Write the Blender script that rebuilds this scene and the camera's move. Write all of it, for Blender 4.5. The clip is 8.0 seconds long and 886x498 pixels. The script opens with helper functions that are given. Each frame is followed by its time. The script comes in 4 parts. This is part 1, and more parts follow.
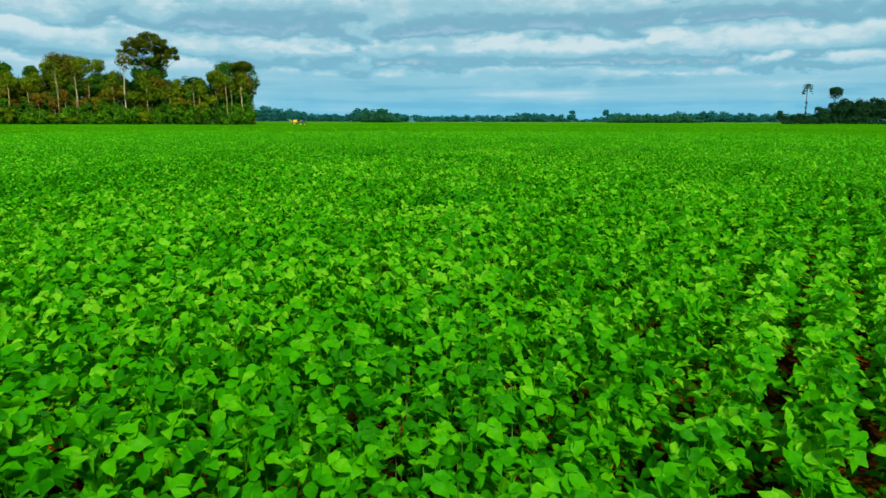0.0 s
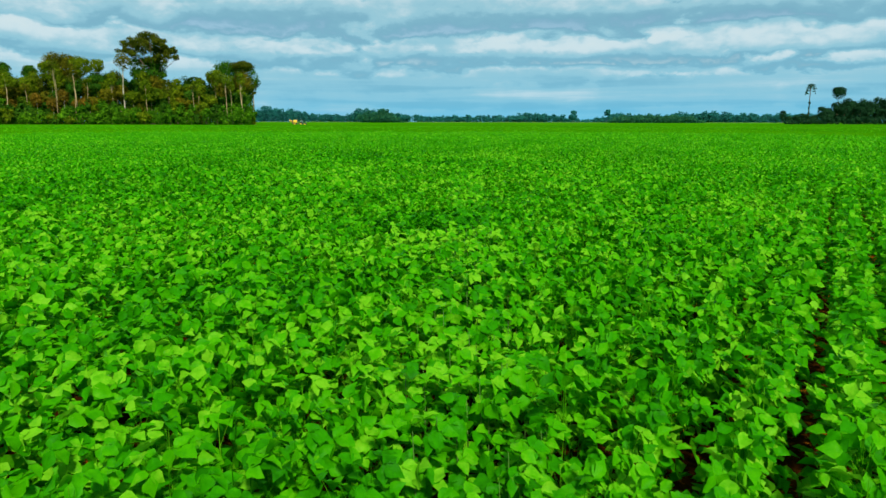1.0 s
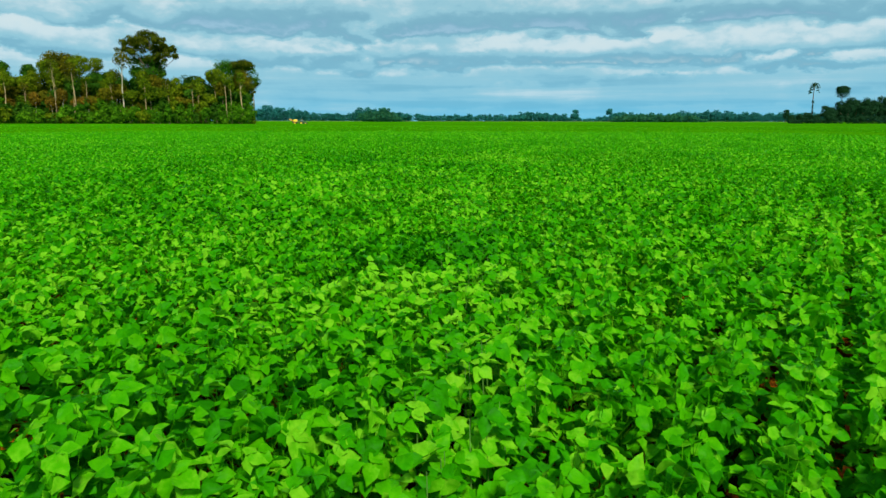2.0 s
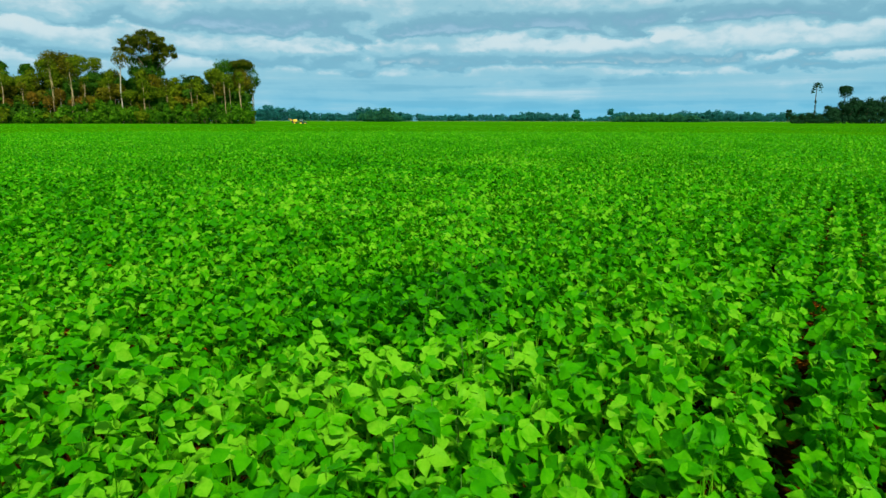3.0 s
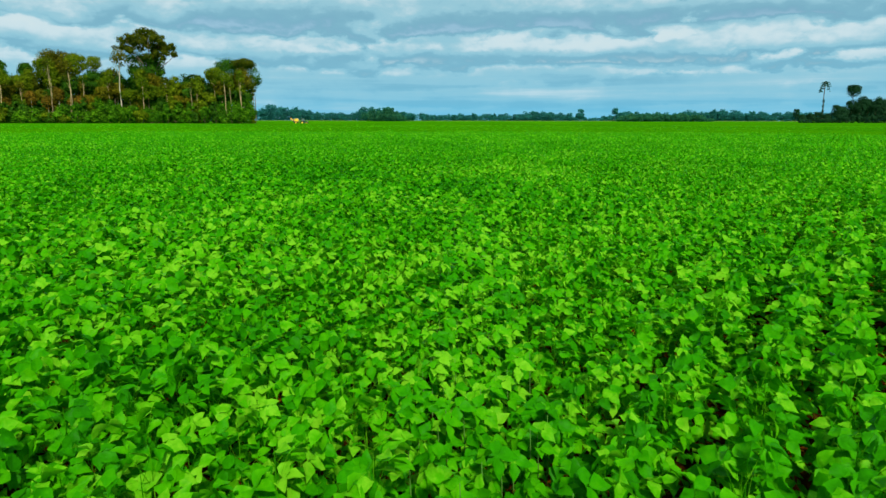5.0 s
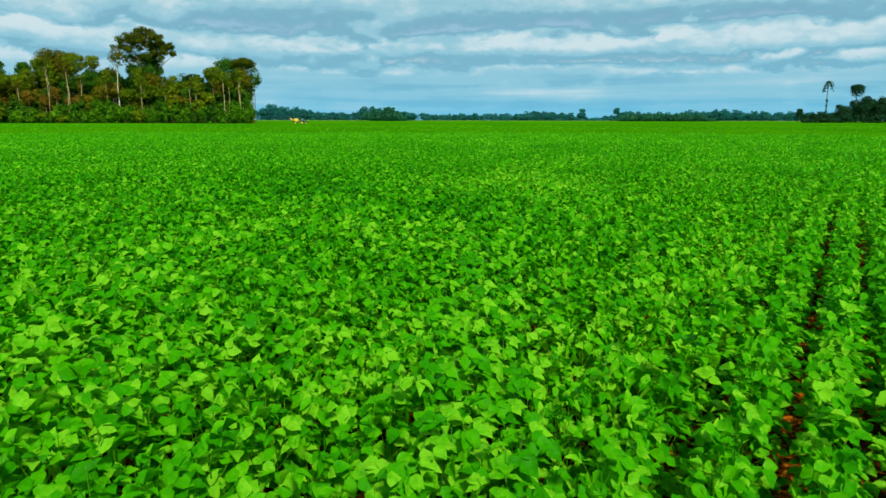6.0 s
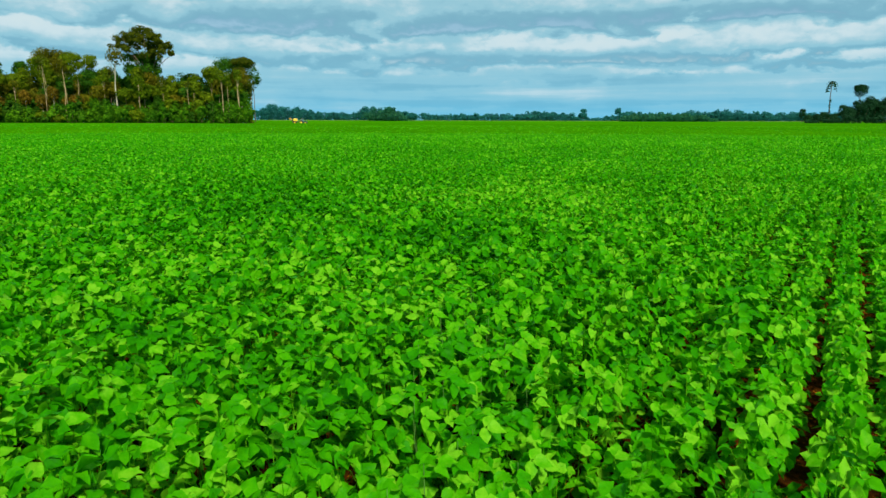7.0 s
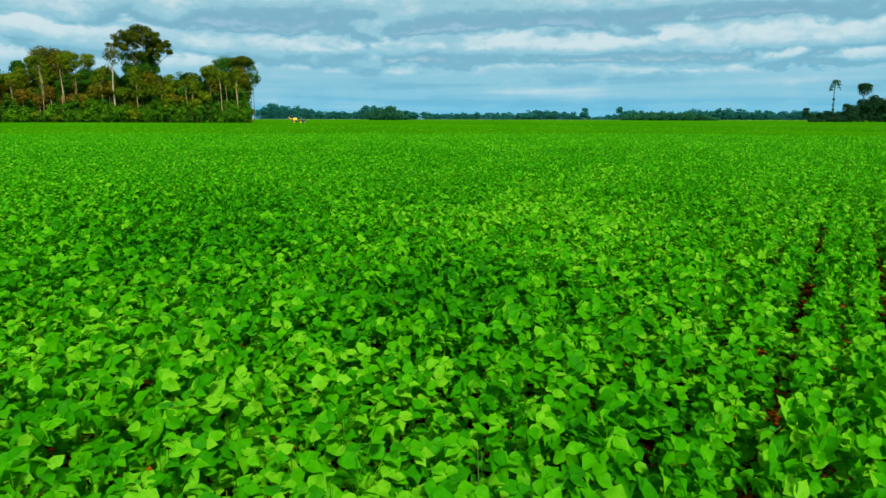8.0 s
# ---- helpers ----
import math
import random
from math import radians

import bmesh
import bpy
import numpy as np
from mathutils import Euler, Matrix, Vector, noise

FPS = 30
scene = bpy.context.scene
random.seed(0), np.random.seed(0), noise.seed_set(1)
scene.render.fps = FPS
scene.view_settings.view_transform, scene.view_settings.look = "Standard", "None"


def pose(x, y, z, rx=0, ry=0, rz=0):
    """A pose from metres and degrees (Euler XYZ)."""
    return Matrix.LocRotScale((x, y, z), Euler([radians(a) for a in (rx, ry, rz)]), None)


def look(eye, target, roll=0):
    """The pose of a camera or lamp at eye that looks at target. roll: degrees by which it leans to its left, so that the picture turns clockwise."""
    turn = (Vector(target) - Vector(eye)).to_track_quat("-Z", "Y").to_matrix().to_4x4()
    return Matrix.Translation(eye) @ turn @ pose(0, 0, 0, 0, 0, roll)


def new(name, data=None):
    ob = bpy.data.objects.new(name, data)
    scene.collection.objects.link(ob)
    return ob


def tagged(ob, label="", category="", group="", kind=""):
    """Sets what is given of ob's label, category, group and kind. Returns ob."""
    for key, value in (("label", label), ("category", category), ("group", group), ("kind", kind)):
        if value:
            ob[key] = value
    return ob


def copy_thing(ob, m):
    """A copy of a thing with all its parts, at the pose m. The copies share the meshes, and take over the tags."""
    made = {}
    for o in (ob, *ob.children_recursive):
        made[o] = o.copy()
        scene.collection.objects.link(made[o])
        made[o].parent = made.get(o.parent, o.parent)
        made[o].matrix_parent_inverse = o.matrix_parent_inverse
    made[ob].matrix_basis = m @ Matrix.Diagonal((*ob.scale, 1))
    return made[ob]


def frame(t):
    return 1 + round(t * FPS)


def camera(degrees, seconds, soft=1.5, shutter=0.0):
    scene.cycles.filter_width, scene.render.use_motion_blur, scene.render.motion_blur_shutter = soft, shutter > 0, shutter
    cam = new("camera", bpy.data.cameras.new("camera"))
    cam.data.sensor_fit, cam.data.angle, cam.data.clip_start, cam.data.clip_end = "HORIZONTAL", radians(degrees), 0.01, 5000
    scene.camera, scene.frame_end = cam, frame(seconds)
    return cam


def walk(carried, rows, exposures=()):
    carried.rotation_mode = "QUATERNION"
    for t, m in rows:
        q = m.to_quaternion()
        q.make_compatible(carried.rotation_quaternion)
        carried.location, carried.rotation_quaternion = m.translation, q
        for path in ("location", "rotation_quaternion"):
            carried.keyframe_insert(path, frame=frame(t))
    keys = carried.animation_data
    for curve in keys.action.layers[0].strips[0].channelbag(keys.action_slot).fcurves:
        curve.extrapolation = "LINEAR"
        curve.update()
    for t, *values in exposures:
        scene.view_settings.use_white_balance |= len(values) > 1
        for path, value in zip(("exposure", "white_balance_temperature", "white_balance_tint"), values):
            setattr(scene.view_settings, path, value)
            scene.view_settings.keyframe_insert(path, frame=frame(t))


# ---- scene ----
cam = camera(68, 8.0, soft=1.5)
PATH = [
    (0.0, (-0.888, -2.246, 2.132), (-0.841, 0.109, 1.675), 0.1),
    (0.5, (-0.858, -1.080, 2.142), (-0.814, 1.276, 1.685), 0.1),
    (1.0, (-0.828, 0.120, 2.167), (-0.785, 2.476, 1.710), 0.1),
    (1.5, (-0.780, 1.342, 2.186), (-0.740, 3.697, 1.728), 0.1),
    (2.0, (-0.708, 2.509, 2.182), (-0.670, 4.865, 1.722), 0.1),
    (3.5, (-0.480, 5.938, 2.165), (-0.448, 8.293, 1.705), 0.1),
    (4.0, (-0.462, 7.066, 2.150), (-0.434, 9.421, 1.690), 0.1),
    (4.5, (-0.438, 8.226, 2.148), (-0.413, 10.582, 1.687), 0.1),
    (6.0, (-0.228, 12.180, 2.268), (-0.209, 14.536, 1.805), 0.1),
    (6.5, (-0.108, 13.624, 2.280), (-0.090, 15.978, 1.817), 0.15),
    (7.0, (-0.006, 15.134, 2.294), (0.010, 17.490, 1.831), 0.15),
    (7.5, (0.054, 16.622, 2.324), (0.068, 18.977, 1.861), 0.1),
    (8.0, (0.108, 18.082, 2.356), (0.120, 20.436, 1.890), 0.1),
]
walk(cam, [(t, look(eye, target, roll)) for t, eye, target, roll in PATH], exposures=[(0.0, 0.25), (8.0, 0.25)])

# ---- world and sun ----
SUN_ELEV, SUN_AZ = 46.0, 164.0  # degrees; azimuth clockwise from +y


def build_world():
    w = bpy.data.worlds.new("sky")
    scene.world = w
    w.use_nodes = True
    nt = w.node_tree
    nt.nodes.clear()
    N, L = nt.nodes.new, nt.links.new

    def math_node(op, a, b=None):
        n = N("ShaderNodeMath")
        n.operation = op
        for i, v in enumerate((a, b)):
            if v is None:
                continue
            if isinstance(v, (int, float)):
                n.inputs[i].default_value = v
            else:
                L(v, n.inputs[i])
        return n.outputs[0]

    def noise_node(vec, scale, detail, rough=0.5, distort=0.0):
        n = N("ShaderNodeTexNoise")
        n.inputs["Scale"].default_value = scale
        n.inputs["Detail"].default_value = detail
        n.inputs["Roughness"].default_value = rough
        n.inputs["Distortion"].default_value = distort
        L(vec, n.inputs["Vector"])
        return n.outputs["Fac"]

    def ramp_node(fac, stops):
        n = N("ShaderNodeValToRGB")
        n.color_ramp.interpolation = "EASE"
        els = n.color_ramp.elements
        while len(els) < len(stops):
            els.new(0.5)
        for e, (p, c) in zip(els, stops):
            e.position, e.color = p, (*c, 1)
        L(fac, n.inputs["Fac"])
        return n.outputs["Color"]

    sky = N("ShaderNodeTexSky")
    sky.sky_type, sky.sun_disc = "NISHITA", False
    sky.sun_elevation, sky.sun_rotation = radians(SUN_ELEV), radians(SUN_AZ)
    clear = N("ShaderNodeBackground")
    clear.inputs["Strength"].default_value = 0.115
    L(sky.outputs["Color"], clear.inputs["Color"])

    tc = N("ShaderNodeTexCoord")
    sep = N("ShaderNodeSeparateXYZ")
    L(tc.outputs["Generated"], sep.inputs[0])
    deg = 180 / math.pi
    azim = math_node("MULTIPLY", math_node("ARCTAN2", sep.outputs["X"], sep.outputs["Y"]), deg)
    elev = math_node("MULTIPLY", math_node("ARCSINE", sep.outputs["Z"]), deg)
    low = math_node("ADD", math_node("MAXIMUM", sep.outputs["Z"], 0.0), 0.035)

    # puffs that break up the edges of the banks
    def puffs(wide, high, scale, detail, seed):
        c = N("ShaderNodeCombineXYZ")
        L(math_node("MULTIPLY", azim, wide), c.inputs["X"])
        L(math_node("MULTIPLY", elev, high), c.inputs["Y"])
        c.inputs["Z"].default_value = CLOUD_SEED * seed
        return math_node("SUBTRACT", noise_node(c.outputs[0], scale, detail, 0.55, 0.2), 0.5)

    puff, broad = puffs(0.30, 0.55, 0.9, 5.0, 2), puffs(0.10, 0.30, 0.8, 4.0, 5)
    # rolls of cloud behind one another: bright tops that darken down to a grey base
    depth = math_node("MULTIPLY", math_node("ADD", math_node("LOGARITHM", low, math.e), 1.80), -1 / 0.35)
    depth = math_node("ADD", depth, math_node("ADD", math_node("MULTIPLY", puff, 1.15), math_node("MULTIPLY", broad, 1.7)))
    phase = math_node("FRACT", depth)
    top = N("ShaderNodeMapRange")
    top.interpolation_type = "SMOOTHSTEP"
    L(phase, top.inputs["Value"])
    top.inputs["From Max"].default_value = 0.34
    roll = math_node("MULTIPLY", top.outputs["Result"], math_node("POWER", math_node("SUBTRACT", 1.0, phase), 0.75))
    near_deck = N("ShaderNodeMapRange")
    near_deck.interpolation_type = "SMOOTHSTEP"
    L(elev, near_deck.inputs["Value"])
    near_deck.inputs["From Min"].default_value, near_deck.inputs["From Max"].default_value = 2.4, 5.2
    near_deck.inputs["To Min"].default_value = 0.12
    roll = math_node("MULTIPLY", math_node("SUBTRACT", roll, 0.44), near_deck.outputs["Result"])
    tone = math_node("ADD", math_node("MULTIPLY", roll, 0.66), 0.51)
    streaks = puffs(0.06, 1.1, 0.9, 5.0, 8)    # flat far-off banks
    far_deck = math_node("SUBTRACT", 1.15, near_deck.outputs["Result"])
    tone = math_node("ADD", tone, math_node("MULTIPLY", math_node("MULTIPLY", streaks, far_deck), 0.85))
    lumpy = puffs(0.50, 0.85, 1.3, 4.0, 7)
    tone = math_node("ADD", tone, math_node("MULTIPLY", math_node("MULTIPLY", lumpy, near_deck.outputs["Result"]), 0.46))
    tone = math_node("ADD", tone, math_node("MULTIPLY", puff, 0.40))
    tone = math_node("ADD", tone, math_node("MULTIPLY", broad, 0.30))
    # the larger cloud banks: bearing, height, half width, half height in degrees, lightness
    wx, wy = math_node("ADD", azim, math_node("MULTIPLY", puff, 9.0)), math_node("ADD", elev, math_node("MULTIPLY", puff, 3.0))
    for a, e, w, h, k in BILLOWS:
        dx = math_node("MULTIPLY", math_node("SUBTRACT", wx, a), 1 / w)
        rise = math_node("SUBTRACT", wy, e)
        # rounded above, flatter below
        dy = math_node("MAXIMUM", math_node("MULTIPLY", rise, 1 / h), math_node("MULTIPLY", rise, -1.5 / h))
        d2 = math_node("ADD", math_node("MULTIPLY", dx, dx), math_node("MULTIPLY", dy, dy))
        soft = math_node("POWER", math_node("MAXIMUM", math_node("SUBTRACT", 1.0, math_node("MULTIPLY", d2, 0.6)), 0.0), 1.6)
        tone = math_node("ADD", tone, math_node("MULTIPLY", soft, k * 0.9))
    colour = ramp_node(tone, [(0.08, (0.18, 0.37, 0.47)), (0.34, (0.29, 0.52, 0.605)),
                              (0.52, (0.43, 0.71, 0.78)), (0.84, (0.84, 0.97, 0.98))])
    # bluer and clearer towards the horizon
    mixc = N("ShaderNodeMix")
    mixc.data_type = "RGBA"
    haze = math_node("MULTIPLY", math_node("POWER", math_node("DIVIDE", 0.035, low), 0.85), 0.98)
    thin = math_node("MINIMUM", math_node("MAXIMUM", math_node("SUBTRACT", 1.42, tone), 0.3), 1.0)
    L(math_node("MULTIPLY", haze, thin), mixc.inputs[0])
    L(colour, mixc.inputs[6])
    mixc.inputs[7].default_value = (0.12, 0.65, 1.0, 1)
    cloud = N("ShaderNodeBackground")
    cloud.inputs["Strength"].default_value = 0.69
    L(mixc.outputs[2], cloud.inputs["Color"])
    cover = ramp_node(tone, [(0.0, (0.6, 0.6, 0.6)), (0.3, (0.97, 0.97, 0.97))])
    mix = N("ShaderNodeMixShader")
    L(cover, mix.inputs["Fac"])
    L(clear.outputs[0], mix.inputs[1])
    L(cloud.outputs[0], mix.inputs[2])
    out = N("ShaderNodeOutputWorld")
    L(mix.outputs[0], out.inputs["Surface"])


CLOUD_SEED = 3.7
BILLOWS = [(-30.0, 7.11, 4.4, 1.87, 0.26), (-21.6, 7.93, 3.0, 1.28, 0.20), (-16.0, 7.62, 5.4, 1.68, -0.24), (-9.3, 8.35, 3.0, 1.38, -0.16), (-10.5, 5.60, 4.4, 0.59, 0.20),
           (-5.9, 7.01, 2.1, 1.28, 0.36), (1.0, 7.24, 3.9, 1.68, -0.26), (4.3, 6.33, 3.0, 0.79, 0.26), (11.7, 7.72, 6.4, 1.08, -0.34), (11.0, 5.98, 5.9, 0.84, 0.30),
           (18.7, 6.97, 2.5, 0.89, 0.42), (24.0, 8.11, 9.4, 1.08, -0.26), (25.0, 5.79, 5.4, 1.08, 0.26), (30.9, 5.95, 4.4, 1.08, 0.12), (-3.3, 5.07, 9.4, 0.54, -0.22),
           (16.7, 4.79, 8.4, 0.44, -0.32), (29.6, 4.29, 6.9, 0.54, -0.50), (-5.7, 4.05, 4.4, 0.59, 0.20), (19.4, 3.86, 6.4, 0.54, 0.28), (-23.2, 5.31, 7.9, 1.08, 0.16)]
build_world()
sun = new("sun", bpy.data.lights.new("sun", "SUN"))
sun.data.energy, sun.data.angle, sun.data.color = 4.5, radians(6), (1.0, 0.93, 0.80)
az, el = radians(SUN_AZ), radians(SUN_ELEV)
sun.matrix_world = look((0, 0, 0), (-math.sin(az) * math.cos(el), -math.cos(az) * math.cos(el), -math.sin(el)))


# ---- materials ----
def material(name):
    m = bpy.data.materials.new(name)
    m.use_nodes = True
    nt = m.node_tree
    nt.nodes.clear()
    out = nt.nodes.new("ShaderNodeOutputMaterial")
    bsdf = nt.nodes.new("ShaderNodeBsdfPrincipled")
    nt.links.new(bsdf.outputs[0], out.inputs["Surface"])
    return m, nt, bsdf, out


def ramp(nt, fac, stops):
    n = nt.nodes.new("ShaderNodeValToRGB")
    els = n.color_ramp.elements
    while len(els) < len(stops):
        els.new(0.5)
    for e, (p, c) in zip(els, stops):
        e.position, e.color = p, (*c, 1)
    nt.links.new(fac, n.inputs["Fac"])
    return n.outputs["Color"]


def noise_tex(nt, scale, detail=3.0, rough=0.55, vec=None, stretch=None, turn=0.0):
    n = nt.nodes.new("ShaderNodeTexNoise")
    n.inputs["Scale"].default_value, n.inputs["Detail"].default_value, n.inputs["Roughness"].default_value = scale, detail, rough
    if vec is None:
        vec = nt.nodes.new("ShaderNodeNewGeometry").outputs["Position"]
    if turn:
        tn = nt.nodes.new("ShaderNodeMapping")
        tn.inputs["Rotation"].default_value = (0, 0, turn)
        nt.links.new(vec, tn.inputs["Vector"])
        vec = tn.outputs[0]
    if stretch:
        mp = nt.nodes.new("ShaderNodeMapping")
        mp.inputs["Scale"].default_value = stretch
        nt.links.new(vec, mp.inputs["Vector"])
        vec = mp.outputs[0]
    nt.links.new(vec, n.inputs["Vector"])
    return n.outputs["Fac"]


def calc(nt, op, a, b, clamp=False):
    n = nt.nodes.new("ShaderNodeMath")
    n.operation, n.use_clamp = op, clamp
    for i, v in enumerate((a, b)):
        if isinstance(v, (int, float)):
            n.inputs[i].default_value = v
        else:
            nt.links.new(v, n.inputs[i])
    return n.outputs[0]


def bump(nt, bsdf, height, strength, distance):
    b = nt.nodes.new("ShaderNodeBump")
    b.inputs["Strength"].default_value, b.inputs["Distance"].default_value = strength, distance
    nt.links.new(height, b.inputs["Height"])
    nt.links.new(b.outputs[0], bsdf.inputs["Normal"])


def leaf_material(name, stops, rough=0.45, through_light=0.3, patch=0.0, patch_scale=0.35, spread=0.75, spec=0.4, turn=0.0, stretch=None, blotch=0.0, mottle=0.0, spots=()):
    """Foliage: a tone of its own for every leaf, drifting in patches, with light shining through."""
    m, nt, bsdf, out = material(name)
    geo = nt.nodes.new("ShaderNodeNewGeometry")
    own = nt.nodes.new("ShaderNodeObjectInfo").outputs["Random"]
    fac = calc(nt, "FRACT", calc(nt, "ADD", geo.outputs["Random Per Island"], own), 0.0)
    fac = calc(nt, "MULTIPLY", fac, spread)
    fac = calc(nt, "ADD", fac, (1 - spread) / 2)
    if patch:
        p = noise_tex(nt, patch_scale, 2.5, 0.6, stretch=stretch, turn=turn)
        p = calc(nt, "MULTIPLY", calc(nt, "SUBTRACT", p, 0.5), patch)
        fac = calc(nt, "ADD", fac, p, True)
    # spots brighten or darken the leaf colour in place of light and shade
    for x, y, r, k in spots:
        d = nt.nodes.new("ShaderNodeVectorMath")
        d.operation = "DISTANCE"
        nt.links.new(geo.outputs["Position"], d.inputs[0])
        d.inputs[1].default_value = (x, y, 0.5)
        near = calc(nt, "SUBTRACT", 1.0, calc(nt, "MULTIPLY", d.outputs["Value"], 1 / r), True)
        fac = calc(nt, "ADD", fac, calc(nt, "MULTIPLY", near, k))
    if blotch:
        q = calc(nt, "MULTIPLY", calc(nt, "SUBTRACT", noise_tex(nt, 4.0, 5.0, 0.7), 0.5), blotch)
        fac = calc(nt, "ADD", fac, q, True)
    if mottle:
        grain = noise_tex(nt, 22.0, 3.0, 0.6)
        fac = calc(nt, "ADD", fac, calc(nt, "MULTIPLY", calc(nt, "SUBTRACT", grain, 0.5), mottle), True)
        bump(nt, bsdf, grain, 0.5, 0.015)
    col = ramp(nt, fac, stops)
    nt.links.new(col, bsdf.inputs["Base Color"])
    bsdf.inputs["Roughness"].default_value = rough
    bsdf.inputs["Specular IOR Level"].default_value = spec
    tr = nt.nodes.new("ShaderNodeBsdfTranslucent")
    nt.links.new(col, tr.inputs["Color"])
    mx = nt.nodes.new("ShaderNodeMixShader")
    mx.inputs["Fac"].default_value = through_light
    nt.links.new(bsdf.outputs[0], mx.inputs[1])
    nt.links.new(tr.outputs[0], mx.inputs[2])
    nt.links.new(mx.outputs[0], out.inputs["Surface"])
    return m


def plain_material(name, base, rough=0.5, metal=0.0, vary=0.25, scale=3.0, coat=0.0):
    m, nt, bsdf, out = material(name)
    dark = tuple(c * (1 - vary) for c in base)
    light = tuple(min(1.0, c * (1 + vary)) for c in base)
    nt.links.new(ramp(nt, noise_tex(nt, scale, 4.0), [(0.35, dark), (0.65, light)]), bsdf.inputs["Base Color"])
    bsdf.inputs["Roughness"].default_value, bsdf.inputs["Metallic"].default_value = rough, metal
    bsdf.inputs["Coat Weight"].default_value = coat
    bump(nt, bsdf, noise_tex(nt, scale * 8, 3.0), 0.15, 0.02)
    return m


# light on wind-turned leaves, put into their colour: x, y, radius, how much paler
LIT_SPOTS = [(-0.8, 8.5, 2.5, 0.28), (-4.6, 10.2, 4.0, 0.28), (-5.6, 6.2, 2.8, 0.24), (-2.0, 4.6, 1.8, 0.03), (-3.0, 7.0, 2.2, -0.14), (-1.6, 1.4, 2.6, -0.12),
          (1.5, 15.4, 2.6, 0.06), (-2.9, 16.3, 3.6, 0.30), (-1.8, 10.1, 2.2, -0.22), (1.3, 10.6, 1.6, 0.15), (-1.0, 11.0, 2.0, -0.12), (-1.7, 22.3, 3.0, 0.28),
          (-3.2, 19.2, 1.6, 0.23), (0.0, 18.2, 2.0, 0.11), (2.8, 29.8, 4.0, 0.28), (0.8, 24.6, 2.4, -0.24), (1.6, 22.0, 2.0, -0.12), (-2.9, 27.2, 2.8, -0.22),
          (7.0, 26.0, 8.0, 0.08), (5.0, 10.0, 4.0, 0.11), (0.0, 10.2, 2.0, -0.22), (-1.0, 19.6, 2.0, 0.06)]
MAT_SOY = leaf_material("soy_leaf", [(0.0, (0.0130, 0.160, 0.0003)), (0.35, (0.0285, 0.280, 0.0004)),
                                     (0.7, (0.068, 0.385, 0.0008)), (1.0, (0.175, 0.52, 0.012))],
                        rough=0.42, through_light=0.38, patch=0.95, patch_scale=0.55, spread=0.84, spec=0.03, turn=radians(31.9), stretch=(1.0, 0.38, 1.0), blotch=0.50, mottle=0.80, spots=LIT_SPOTS)
MAT_STEM = plain_material("soy_stem", (0.07, 0.20, 0.02), 0.6)


def soil_material():
    m, nt, bsdf, out = material("red_soil")
    a = noise_tex(nt, 1.2, 4.0)
    b = noise_tex(nt, 22.0, 5.0, 0.65)
    col = ramp(nt, calc(nt, "ADD", calc(nt, "MULTIPLY", a, 0.5), calc(nt, "MULTIPLY", b, 0.5)),
               [(0.42, (0.022, 0.009, 0.002)), (0.55, (0.060, 0.020, 0.002)), (0.64, (0.55, 0.16, 0.008))])
    nt.links.new(col, bsdf.inputs["Base Color"])
    bsdf.inputs["Roughness"].default_value = 0.95
    bsdf.inputs["Specular IOR Level"].default_value = 0.0
    bump(nt, bsdf, b, 0.9, 0.03)
    return m


def canopy_material():
    """The closed crop far off: mottled leaf green with drifting lighter stretches."""
    m, nt, bsdf, out = material("far_crop")
    fine = noise_tex(nt, 2.2, 5.0, 0.7)
    broad = noise_tex(nt, 0.02, 3.0, 0.6, stretch=(1.0, 0.35, 1.0))
    fac = calc(nt, "ADD", calc(nt, "MULTIPLY", fine, 0.6), calc(nt, "MULTIPLY", broad, 0.4))
    col = ramp(nt, fac, [(0.30, (0.017, 0.115, 0.0006)), (0.5, (0.034, 0.185, 0.0008)), (0.70, (0.072, 0.275, 0.0015))])
    nt.links.new(col, bsdf.inputs["Base Color"])
    bsdf.inputs["Roughness"].default_value = 0.6
    bsdf.inputs["Specular IOR Level"].default_value = 0.0
    bump(nt, bsdf, fine, 1.0, 0.25)
    return m


